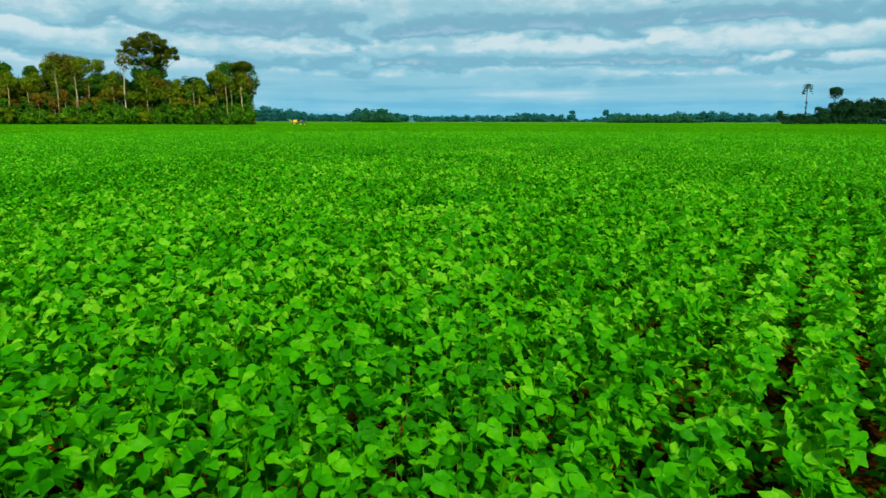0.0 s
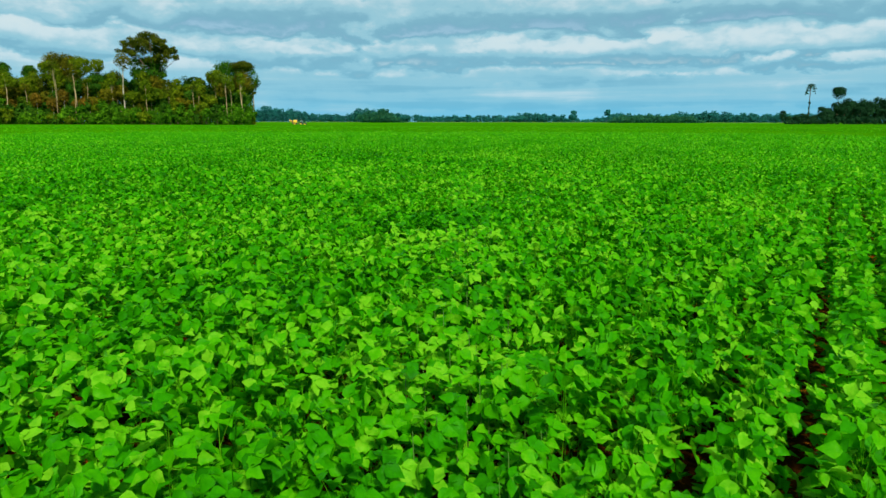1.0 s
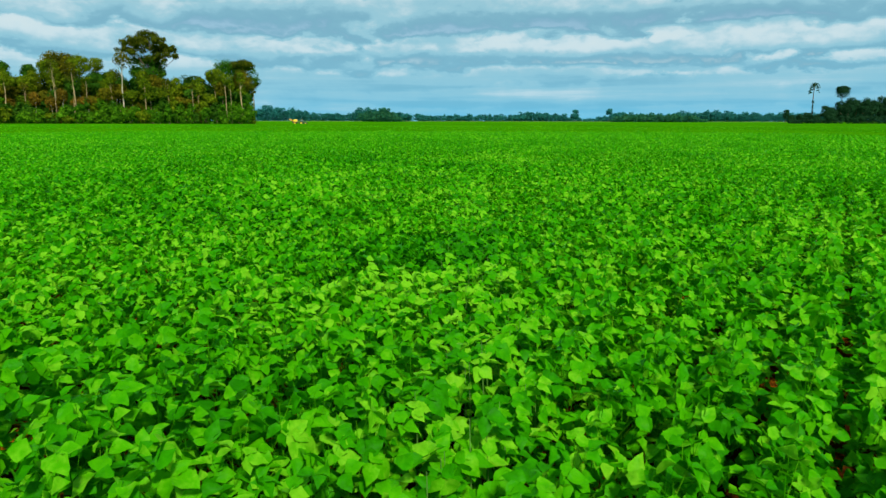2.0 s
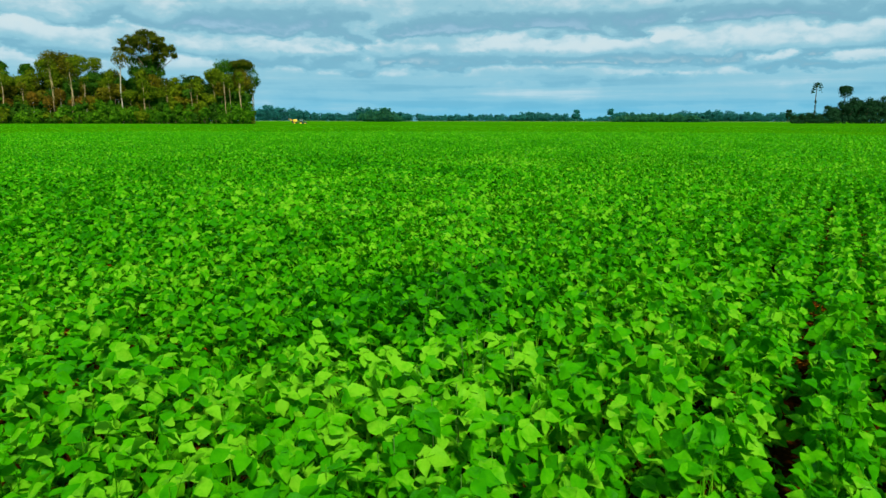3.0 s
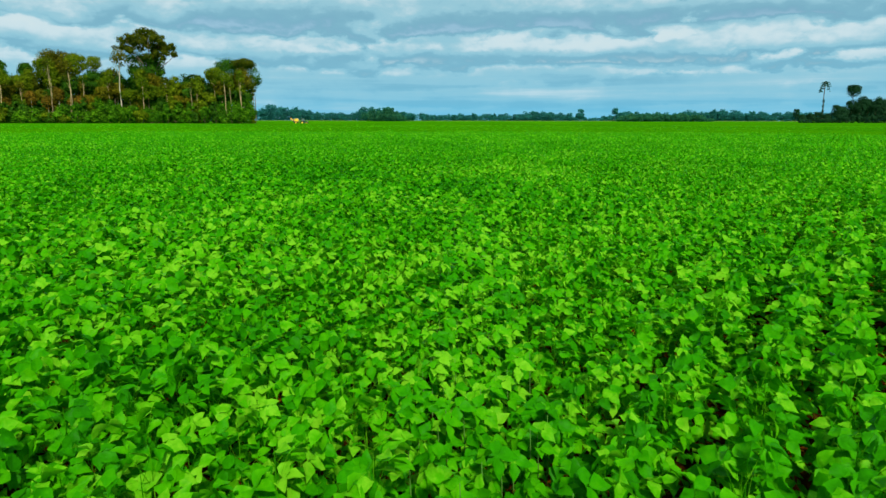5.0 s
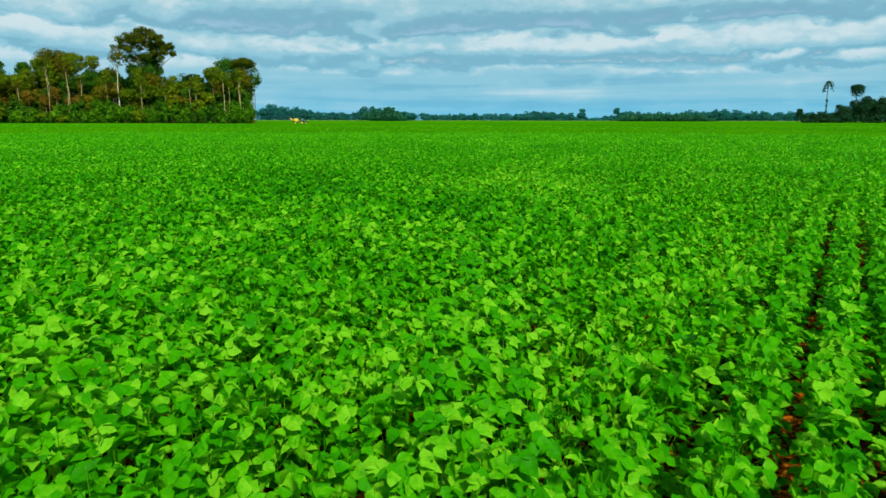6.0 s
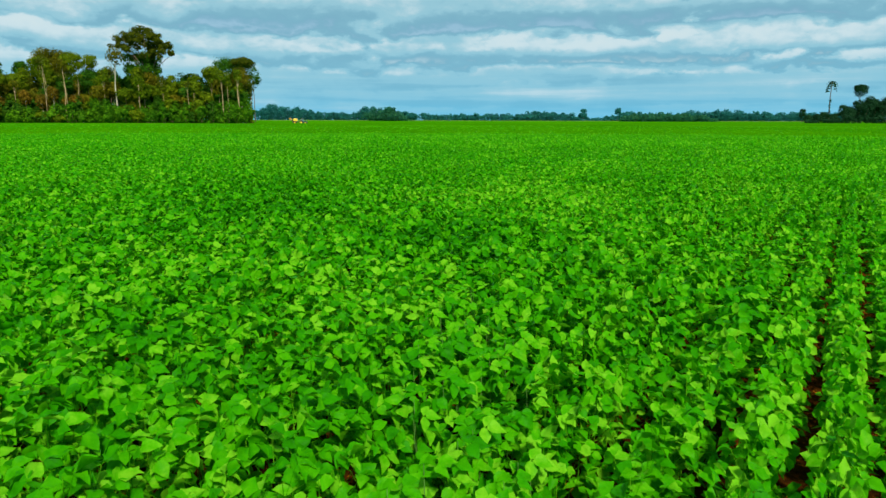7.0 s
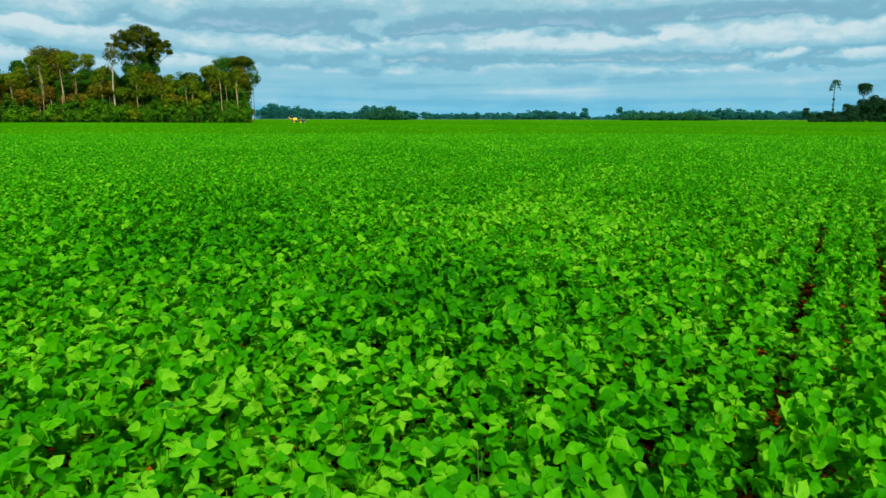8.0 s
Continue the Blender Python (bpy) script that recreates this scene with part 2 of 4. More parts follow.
MAT_SOIL = soil_material()
MAT_CANOPY = canopy_material()
GREENS = {
    "fresh": [(0.0, (0.018, 0.058, 0.002)), (0.5, (0.085, 0.150, 0.003)), (1.0, (0.25, 0.33, 0.008))],
    "deep": [(0.0, (0.012, 0.056, 0.004)), (0.5, (0.032, 0.118, 0.006)), (1.0, (0.085, 0.22, 0.010))],
    "olive": [(0.0, (0.030, 0.044, 0.003)), (0.5, (0.100, 0.108, 0.004)), (1.0, (0.25, 0.22, 0.008))],
    "umber": [(0.0, (0.020, 0.040, 0.003)), (0.5, (0.058, 0.086, 0.004)), (1.0, (0.15, 0.165, 0.008))],
    "rust": [(0.0, (0.056, 0.052, 0.004)), (0.5, (0.15, 0.105, 0.008)), (1.0, (0.31, 0.185, 0.015))],
    # the eastern wood's shaded side, painted as darker leaves
    "shade": [(0.0, (0.006, 0.030, 0.012)), (0.5, (0.013, 0.060, 0.022)), (1.0, (0.026, 0.095, 0.030))],
    # leaf colour darkened to stand for shade inside the western wood
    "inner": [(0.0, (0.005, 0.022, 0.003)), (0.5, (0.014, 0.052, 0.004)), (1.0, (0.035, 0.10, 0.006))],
    # distance haze is mixed into the colour as blue
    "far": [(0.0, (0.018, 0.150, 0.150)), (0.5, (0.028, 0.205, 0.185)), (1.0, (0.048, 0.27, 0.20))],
    "lush": [(0.0, (0.010, 0.055, 0.002)), (0.5, (0.044, 0.165, 0.004)), (1.0, (0.16, 0.38, 0.008))],
    "pale_grass": [(0.0, (0.10, 0.24, 0.03)), (0.5, (0.16, 0.33, 0.05)), (1.0, (0.24, 0.42, 0.08))],
    # lighter trees, bluish from the haze put into their colour
    "far_light_hazed": [(0.0, (0.018, 0.125, 0.085)), (0.5, (0.034, 0.195, 0.100)), (1.0, (0.085, 0.29, 0.11))],
}
# far foliage lets more light through, softening it as haze would
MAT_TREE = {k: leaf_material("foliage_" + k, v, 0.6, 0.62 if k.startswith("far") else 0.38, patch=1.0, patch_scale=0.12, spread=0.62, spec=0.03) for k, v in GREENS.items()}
MAT_BARK = plain_material("pale_bark", (0.46, 0.42, 0.30), 0.9, vary=0.4, scale=0.8)
MAT_BARK_TAN = plain_material("tan_bark", (0.42, 0.31, 0.15), 0.9, vary=0.4, scale=0.6)
MAT_BARK_DARK = plain_material("brown_bark", (0.13, 0.09, 0.055), 0.9, vary=0.4, scale=0.8)


# ---- mesh helpers ----
def mesh_from(name, verts, tris, mat, smooth=True):
    me = bpy.data.meshes.new(name)
    verts, tris = np.ascontiguousarray(verts, np.float32), np.ascontiguousarray(tris, np.int32)
    me.vertices.add(len(verts))
    me.vertices.foreach_set("co", verts.ravel())
    me.loops.add(tris.size)
    me.loops.foreach_set("vertex_index", tris.ravel())
    me.polygons.add(len(tris))
    me.polygons.foreach_set("loop_start", np.arange(0, tris.size, 3, dtype=np.int32))
    if smooth:
        me.polygons.foreach_set("use_smooth", np.ones(len(tris), bool))
    me.update(calc_edges=True)
    me.materials.append(mat)
    return me


def join(pieces):
    """One array of points and one of triangles out of several."""
    vs, ts, n = [], [], 0
    for v, t in pieces:
        vs.append(v)
        ts.append(np.asarray(t) + n)
        n += len(v)
    return np.concatenate(vs), np.concatenate(ts)


def part(name, bm, mat, parent, label=""):
    me = bpy.data.meshes.new(name)
    bm.to_mesh(me)
    bm.free()
    me.materials.append(mat)
    ob = new(name, me)
    ob.parent = parent
    return tagged(ob, label)


def mesh_part(name, me, parent, m=None, label=""):
    ob = new(name, me)
    ob.parent = parent
    if m is not None:
        ob.matrix_basis = m
    return tagged(ob, label)


def tube(points, radii, sides=6):
    """A round, tapering stem along points."""
    pts = np.asarray(points, float)
    vs, ts = [], []
    for i, (p, r) in enumerate(zip(pts, radii)):
        d = pts[min(i + 1, len(pts) - 1)] - pts[max(i - 1, 0)]
        d = d / (np.linalg.norm(d) + 1e-9)
        a = np.cross(d, (0.0, 1.0, 0.0) if abs(d[1]) < 0.9 else (1.0, 0.0, 0.0))
        a /= np.linalg.norm(a)
        b = np.cross(d, a)
        for k in range(sides):
            w = 2 * math.pi * k / sides
            vs.append(p + r * (a * math.cos(w) + b * math.sin(w)))
    for i in range(len(pts) - 1):
        for k in range(sides):
            q, s = i * sides + k, i * sides + (k + 1) % sides
            ts += [(q, s, s + sides), (q, s + sides, q + sides)]
    return np.array(vs), np.array(ts)


def rot(axis, angle):
    return np.array(Matrix.Rotation(angle, 3, axis))


# ---- ground ----
ROW = 0.456             # between the crop's rows, as a rule
ROW_AZ = radians(31.9)  # the way the rows run, clockwise from +y
RD = np.array((math.sin(ROW_AZ), math.cos(ROW_AZ)))
RN = np.array((math.cos(ROW_AZ), -math.sin(ROW_AZ)))
# open lanes between the rows, across them from the origin, and how many rows lie before each
LANES = [-9.76, -8.97, -8.47, -8.06, -7.70, -7.23, -3.57, -3.09, -1.29, -0.79, 0.26, 0.76]
LANE_ROWS = [0, 2, 3, 4, 5, 6, 14, 15, 19, 20, 22, 23]
TOP = 0.72              # height of the crop


def ground():
    n = 24
    s = np.linspace(-1, 1, n + 1)
    s = np.sign(s) * np.abs(s) ** 3 * 4200
    gx, gy = np.meshgrid(s, s)
    v = np.stack((gx.ravel(), gy.ravel(), np.zeros(gx.size)), 1)
    i = np.arange(n)[:, None] * (n + 1) + np.arange(n)[None, :]
    i = i.ravel()
    t = np.concatenate((np.stack((i, i + 1, i + n + 2), 1), np.stack((i, i + n + 2, i + n + 1), 1)))
    ob = new("ground", mesh_from("ground", v, t, MAT_SOIL))
    tagged(ob, "reddish brown bare soil under the crop", "ground", kind="structure")


def near_depth(x, y):
    """How close the camera comes, along its way, to a place that it sees."""
    cy = np.minimum(18.0, y - np.maximum(2.0, np.abs(x + 0.4) / 0.70))
    return np.hypot(y - np.maximum(cy, -2.2), x * 0.8)


def seen_side(x, y, margin=1.6):
    return (np.abs(x + 0.5) < 0.72 * (y + 2.3) + margin) & (y > 0.6 - margin)


def far_canopy():
    """The closed top of the crop from where single plants cannot be told apart."""
    a = np.concatenate((-np.geomspace(4200, 72, 26), np.arange(-69, 70, 1.0), np.geomspace(72, 4200, 26)))
    gx, gy = np.meshgrid(a, a)
    v = np.stack((gx.ravel(), gy.ravel(), np.full(gx.size, TOP * 0.84)), 1)
    n = len(a) - 1
    i = (np.arange(n)[:, None] * (n + 1) + np.arange(n)[None, :]).ravel()
    quad = np.stack((i, i + 1, i + n + 2, i + n + 1), 1)
    c = v[quad].mean(1)
    near = (np.hypot(c[:, 0], c[:, 1] - 12) < 40) & seen_side(c[:, 0], c[:, 1], 1.9)
    near_quads, quad = quad[near], quad[~near]
    f = np.clip((np.hypot(v[:, 0], v[:, 1] - 12) - 38) / 60, 0, 1)
    ahead = seen_side(v[:, 0], v[:, 1], 3.0)
    v[:, 2] = np.where(ahead, TOP * (0.36 + 0.48 * f * f * (3 - 2 * f)), v[:, 2])
    t = np.concatenate((quad[:, [0, 1, 2]], quad[:, [0, 2, 3]]))
    # under the thinner plants the lower leaves close the ground too
    c = c[near]
    low = near_quads[near_depth(c[:, 0], c[:, 1]) > 17.0]
    v = np.concatenate((v, v * (1, 1, 0) + np.array((0, 0, TOP * 0.34))))
    low = low + len(v) // 2
    t = np.concatenate((t, low[:, [0, 1, 2]], low[:, [0, 2, 3]]))
    ob = new("far_crop", mesh_from("far_crop", v, t, MAT_CANOPY))
    tagged(ob, "closed green soybean canopy reaching to the woods", "soybean field", kind="stuff")


ground()
far_canopy()


# ---- soybean plants ----
def leaflet(length, width, detail, rng):
    """A pointed oval leaflet along +x, folded a little along its midrib and drooping to its tip."""
    fold, droop = rng.uniform(0.10, 0.30) * width, rng.uniform(0.05, 0.28) * length
    if detail == 0:
        # toothed edge: the outline steps in and out a little
        cuts = ((0.12, 0.30), (0.32, 0.50), (0.55, 0.42), (0.78, 0.22))
        v = [(0, 0, 0)]
        for u, w in cuts:
            zc = -droop * u * u
            a, b = rng.uniform(0.80, 1.16, 2)
            v += [((u + rng.normal(0, 0.03)) * length, w * width * a, zc + fold * w * 2 + rng.normal(0, 0.06) * width), (u * length * 1.02, 0, zc),
                  ((u + rng.normal(0, 0.03)) * length, -w * width * b, zc + fold * w * 2 + rng.normal(0, 0.06) * width)]
        v.append((length * rng.uniform(0.96, 1.08), 0, -droop))
        q = 3 * len(cuts) - 2
        t = [(0, 2, 1), (0, 3, 2), (q, q + 1, q + 3), (q + 1, q + 2, q + 3)]
        for q in range(1, q, 3):
            t += [(q, q + 1, q + 4), (q, q + 4, q + 3), (q + 1, q + 2, q + 5), (q + 1, q + 5, q + 4)]
    elif detail == 1:
        z = -droop * 0.3 + fold
        v = [(0, 0, 0), (0.22 * length, 0.44 * width, z), (0.62 * length, 0.42 * width, z), (length, 0, -droop),
             (0.62 * length, -0.42 * width, z), (0.22 * length, -0.44 * width, z)]
        t = [(0, 2, 1), (0, 3, 2), (0, 5, 4), (0, 4, 3)]
    else:
        z = -droop * 0.3 + fold
        v = [(0, 0, 0), (0.42 * length, 0.52 * width, z), (length, 0, -droop), (0.42 * length, -0.52 * width, z)]
        t = [(0, 2, 1), (0, 3, 2)]
    return np.array(v, float), np.array(t)


def trifoliate(detail, rng, size=1.0):
    """Three leaflets joined at the end of a leaf stalk; the joint is the origin, the stalk comes from -x."""
    out, n = [], 0
    for turn, off, k in ((0, 0.016, 1.12), (math.radians(64), 0.003, 0.97), (math.radians(-64), 0.003, 0.97)):
        ln = size * k * rng.uniform(0.084, 0.110)
        v, t = leaflet(ln, ln * rng.uniform(0.72, 0.90), detail, rng)
        v[:, 0] += off
        v = v @ rot("X", rng.normal(0, 0.28)).T @ rot("Y", rng.normal(0.14, 0.26)).T @ rot("Z", turn + rng.normal(0, 0.16)).T
        out.append((v, t))
    bases = np.cumsum([0] + [len(v) for v, t in out[:2]])
    v, t = join(out)
    if rng.uniform() < 0.5:    # leaflets of one tone
        t = np.concatenate((t, [bases]))
    return [(v, t)]


def plant_leaves(rng, count, top):
    """Where the leaves of one plant sit: a closed, rounded top layer and some leaves below it.
    Gives the joint, the way of the stalk, the blade's lean and roll and where its tip points."""
    rows = []
    upper = round(count * 0.68)
    for i in range(count):
        over = i < upper
        f = (i + 0.5) / upper if over else rng.uniform()
        a = i * 2.4 + rng.normal(0, 0.35)
        r = 0.02 + 0.19 * math.sqrt(f)
        z = top * ((1.0 if over else 0.68) - 0.44 * (r / 0.21) ** 2) + rng.normal(0, 0.030)
        lean = rng.normal(-0.02, 0.46)    # tip downwards
        roll = rng.normal(0, 0.40)
        tip = WIND + rng.normal(0, 0.90)  # most blades trail with the wind
        rows.append((a, r, z, lean, roll, tip))
    return rows


WIND = 0.45     # the way the wind blows, from +x towards +y
TILT = 0.26     # how far it lays the blades over, faces towards the south


def placed(v, a, r, z, lean, roll, tip=None):
    v = v @ rot("X", roll).T @ rot("Y", lean).T @ rot("Z", a if tip is None else tip).T
    v = v @ rot("X", TILT).T
    return v + np.array((r * math.cos(a), r * math.sin(a), z))


def plant_arrays(detail, seed, count, size=1.0, low=0):
    rng = np.random.default_rng(seed)
    out = []
    for a, r, z, lean, roll, way in plant_leaves(rng, count, TOP):
        fine = detail if detail or z > 0.52 else 1    # the shaded lower leaves are simpler
        for v, t in trifoliate(fine, rng, size):
            out.append((placed(v, a, r, z, lean, roll, way), t))
        if detail == 0:
            tip = np.array((r * math.cos(a), r * math.sin(a), z))
            out.append(tube([(0, 0, max(0.05, z - 0.17)), tip], (0.0018, 0.0012), 3))
    for i in range(low):    # small leaves in the shade further down
        ln = rng.uniform(0.065, 0.10)
        v, t = leaflet(ln, ln * 0.85, 2, rng)
        a, r = rng.uniform(0, 6.283), 0.22 * math.sqrt(rng.uniform())
        out.append((placed(v, a, r, rng.uniform(0.08, 0.32), rng.normal(0.2, 0.35), rng.normal(0, 0.35)), t))
    if detail == 0:
        out.append(tube([(0, 0, -0.02), (0.01, 0.0, 0.35), (0, 0.01, 0.68)], (0.005, 0.0045, 0.002), 3))
    return join(out)


def clump_arrays(seed, cards, radius, size):
    """A few leaves standing for plants well off."""
    rng = np.random.default_rng(seed)
    out = []
    for i in range(cards):
        ln = size * rng.uniform(0.7, 1.3)
        v, t = leaflet(ln, ln * 0.8, 2, rng)
        v[:, 0] -= ln / 2
        a = rng.uniform(0, 6.283)
        v = placed(v, WIND + rng.normal(0, 0.95), 0, 0, rng.normal(0.05, 0.45), rng.normal(0, 0.42))
        out.append((v + np.array((rng.uniform(-radius, radius), rng.uniform(-radius, radius), rng.uniform(0.30, 0.74))), t))
    return join(out)


LUMPS = np.random.default_rng(31).uniform(-1, 1, (256, 256))


def lumps(x, y, cell):
    """Smooth random ups and downs of about that size, from -1 to 1."""
    u, w = np.asarray(x) / cell, np.asarray(y) / cell
    i, j = np.floor(u).astype(int), np.floor(w).astype(int)
    f, g = u - i, w - j
    f, g = f * f * (3 - 2 * f), g * g * (3 - 2 * g)
    at = lambda p, q: LUMPS[p % 256, q % 256]
    return (at(i, j) * (1 - f) + at(i + 1, j) * f) * (1 - g) + (at(i, j + 1) * (1 - f) + at(i + 1, j + 1) * f) * g


def swell(x, y):
    """How the crop's height drifts over the field, from plant to plant and in broad swells."""
    return 0.96 + 0.08 * lumps(x, y, 0.30) + 0.06 * lumps(x + 40, y, 1.3) + 0.06 * lumps(x, y + 70, 4.0)


def row_edges(i):
    """Both edges of row i, across the rows; the sowing is not quite even, and some lanes stand open."""
    i = np.asarray(i)

    def lane(k):
        k = k.astype(float)
        return np.interp(k, LANE_ROWS, LANES) + np.minimum(k - LANE_ROWS[0], 0) * ROW + np.maximum(k - LANE_ROWS[-1], 0) * ROW

    lean = lambda k: np.where(np.isin(k, LANE_ROWS), -0.004, -0.014)
    return lane(i) + lean(i), lane(i + 1) - lean(i + 1)


def row_width(q):
    """How wide the row at a place is, against the usual."""
    i = np.arange(-700, 700)
    a, b = row_edges(i)
    k = np.clip(np.searchsorted((a[1:] + b[:-1]) / 2, q @ RN), 0, len(i) - 1)
    return (b[k] - a[k]) / ROW


def row_places(step, jitter, x0, x1, y0, y1, rng):
    """Places along the rows inside a box."""
    corners = np.array([(x0, y0), (x1, y0), (x0, y1), (x1, y1)])
    n, d = corners @ RN, corners @ RD
    i = np.arange(math.floor((n.min() - LANES[0]) / ROW) - 2, math.ceil((n.max() - LANES[0]) / ROW) + 2)
    j = np.arange(math.floor(d.min() / step), math.ceil(d.max() / step) + 1)
    gi, gj = [g.ravel() for g in np.meshgrid(i, j)]
    sway = np.random.default_rng(3).normal(0, 0.008, 4001)
    a, b = row_edges(gi)
    off = (a + b) / 2 + sway[gi % 4001] + rng.normal(0, jitter, gi.size)
    along = gj * step + rng.uniform(-0.4, 0.4, gi.size) * step
    p = off[:, None] * RN + along[:, None] * RD
    ok = (p[:, 0] > x0) & (p[:, 0] < x1) & (p[:, 1] > y0) & (p[:, 1] < y1)
    return p[ok]


def tile(protos, p, rng, scale, spin=math.pi):
    """Every place gets one of the given plants, turned and sized by chance."""
    out = []
    pick = rng.integers(0, len(protos), len(p))
    for k, (v, t) in enumerate(protos):
        q = p[pick == k]
        if not len(q):
            continue
        a = rng.uniform(-spin, spin, len(q))
        s = scale(q) * rng.uniform(0.88, 1.10, len(q))
        c, n = np.cos(a)[:, None], np.sin(a)[:, None]
        x = (v[None, :, 0] * c - v[None, :, 1] * n) * s[:, None]
        y = (v[None, :, 0] * n + v[None, :, 1] * c) * s[:, None]
        side = (x * RN[0] + y * RN[1]) * (NARROW * row_width(q)[:, None] * CREST(v[None, :, 2]) - 1.0)  # neighbours in a row press each other slim
        x, y = x + side * RN[0] + q[:, :1], y + side * RN[1] + q[:, 1:]
        z = v[None, :, 2] * s[:, None]
        w = np.stack((x, y, z), 2).reshape(-1, 3)
        tt = (t[None] + (np.arange(len(q)) * len(v))[:, None, None]).reshape(-1, 3)
        out.append((w, tt))
    return join(out)


SPIN = 0.6
NARROW = 0.93
CREST = lambda z: 1.0 - 0.10 * np.clip(z / TOP, 0, 1) ** 1.5    # a row is wide below and slim on top
PATH_X0, PATH_X1 = -0.89, 0.11


def on_strip(p):
    """The stretch of field straight under the camera's way."""
    mid = PATH_X0 + (PATH_X1 - PATH_X0) * (p[:, 1] + 2.2) / 20.3
    return (np.abs(p[:, 0] - mid) < 0.40) & (p[:, 1] > 0.1) & (p[:, 1] < 21.5)


def crop():
    rng = np.random.default_rng(11)
    grow = lambda q: swell(q[:, 0], q[:, 1])
    near = row_places(0.14, 0.024, -26, 26, -1.2, 42, rng)
    near = near[seen_side(near[:, 0], near[:, 1])]
    d = near_depth(near[:, 0], near[:, 1])
    single = on_strip(near)
    pieces = []
    full = near[(d < 3.7) & ~single]
    pieces.append(tile([plant_arrays(0, 100 + k, 12, low=8) for k in range(12)], full, rng, grow, SPIN))
    half = near[(d >= 3.7) & (d < 9.5) & ~single]
    pieces.append(tile([plant_arrays(1, 200 + k, 11, low=8) for k in range(10)], half, rng, grow, SPIN))
    mid = near[(d >= 9.5) & (d < 18)]
    pieces.append(tile([plant_arrays(2, 300 + k, 10, 1.0, low=5) for k in range(8)], mid, rng, grow, SPIN))
    some = row_places(0.17, 0.035, -45, 45, -4, 64, rng)
    some = some[seen_side(some[:, 0], some[:, 1], 3.0)]
    d1 = near_depth(some[:, 0], some[:, 1])
    beside = ~seen_side(some[:, 0], some[:, 1])
    some = some[((d1 >= 18) | beside) & (d1 < 40)]
    pieces.append(tile([clump_arrays(600 + k, 9, 0.24, 0.10) for k in range(8)], some, rng, grow, SPIN))
    far = row_places(0.29, 0.04, -90, 90, -6, 114, rng)
    d2 = near_depth(far[:, 0], far[:, 1])
    inner = seen_side(far[:, 0], far[:, 1])
    far = far[inner & (d2 >= 40) & (d2 < 80)]
    pieces.append(tile([clump_arrays(400 + k, 5, 0.24, 0.13) for k in range(6)], far, rng, grow, SPIN))
    n = 22000
    x, y = rng.uniform(-180, 180, n), rng.uniform(76, 230, n)
    p = np.stack((x, y), 1)
    p = p[seen_side(x, y) & (near_depth(x, y) > 79)]
    pieces.append(tile([clump_arrays(500 + k, 4, 0.6, 0.20) for k in range(4)], p, rng, grow, SPIN))
    v, t = join(pieces)
    ob = new("soybean_crop", mesh_from("soybean_crop", v, t, MAT_SOY))
    tagged(ob, "dense leafy green soybean plants in closing rows", "soybean crop", kind="stuff")
    return near[single]


def single_plants(places):
    """The plants right under the way, one by one: stem and every leaf."""
    rng = np.random.default_rng(23)
    leaves = []
    for k in range(8):
        v, t = join(trifoliate(0, np.random.default_rng(700 + k)))
        leaves.append(mesh_from("leaf", v, t, MAT_SOY))
    stem = mesh_from("stem", *tube([(0, 0, -0.02), (0.012, 0.0, 0.35), (0, 0.012, 0.68)], (0.005, 0.0045, 0.002), 5), MAT_STEM)
    stalks = [mesh_from("leaf_stalk", *tube([(0, 0, -0.16), (0.4 * r, 0, -0.06), (r, 0, 0)], (0.0026, 0.0022, 0.0016), 3), MAT_STEM) for r in (0.08, 0.15)]
    firsts = []
    for k in range(6):
        plant = new("soybean_plant")
        tagged(plant, "young soybean plant with broad three-part green leaves", "soybean plant", "soybean plants in rows")
        mesh_part("stem", stem, plant)
        for a, r, z, lean, roll, way in plant_leaves(np.random.default_rng(800 + k), 12, TOP):
            out_by = np.array((math.cos(a), math.sin(a))) @ RN
            side = out_by * (NARROW * float(CREST(z)) - 1.0)
            m = (Matrix.Translation((r * (math.cos(a) + side * RN[0]), r * (math.sin(a) + side * RN[1]), z)) @ Matrix.Rotation(TILT, 4, "X")
                 @ Matrix.Rotation(way, 4, "Z") @ Matrix.Rotation(lean, 4, "Y") @ Matrix.Rotation(roll, 4, "X"))
            leaf = mesh_part("leaf", leaves[rng.integers(0, 8)], plant, m)
        low = []
        for i in range(18):
            v, t = leaflet(rng.uniform(0.065, 0.10), rng.uniform(0.055, 0.08), 2, rng)
            low.append((placed(v, rng.uniform(0, 6.283), 0.24 * math.sqrt(rng.uniform()), rng.uniform(0.08, 0.32), rng.normal(0.2, 0.35), rng.normal(0, 0.35)), t))
        mesh_part("lower_foliage", mesh_from("lower_foliage", *join(low), MAT_SOY), plant)
        firsts.append(plant)
    for i, (x, y) in enumerate(places):
        s = float(swell(x, y) * rng.uniform(0.88, 1.10))
        m = Matrix.LocRotScale((x, y, 0), Euler((0, 0, rng.uniform(-0.35, 0.35))), None)
        ob = firsts[i] if i < len(firsts) else copy_thing(firsts[rng.integers(0, len(firsts))], m)
        ob.matrix_basis = m
        ob.scale = (s, s, s)


strip_places = crop()
single_plants(strip_places)


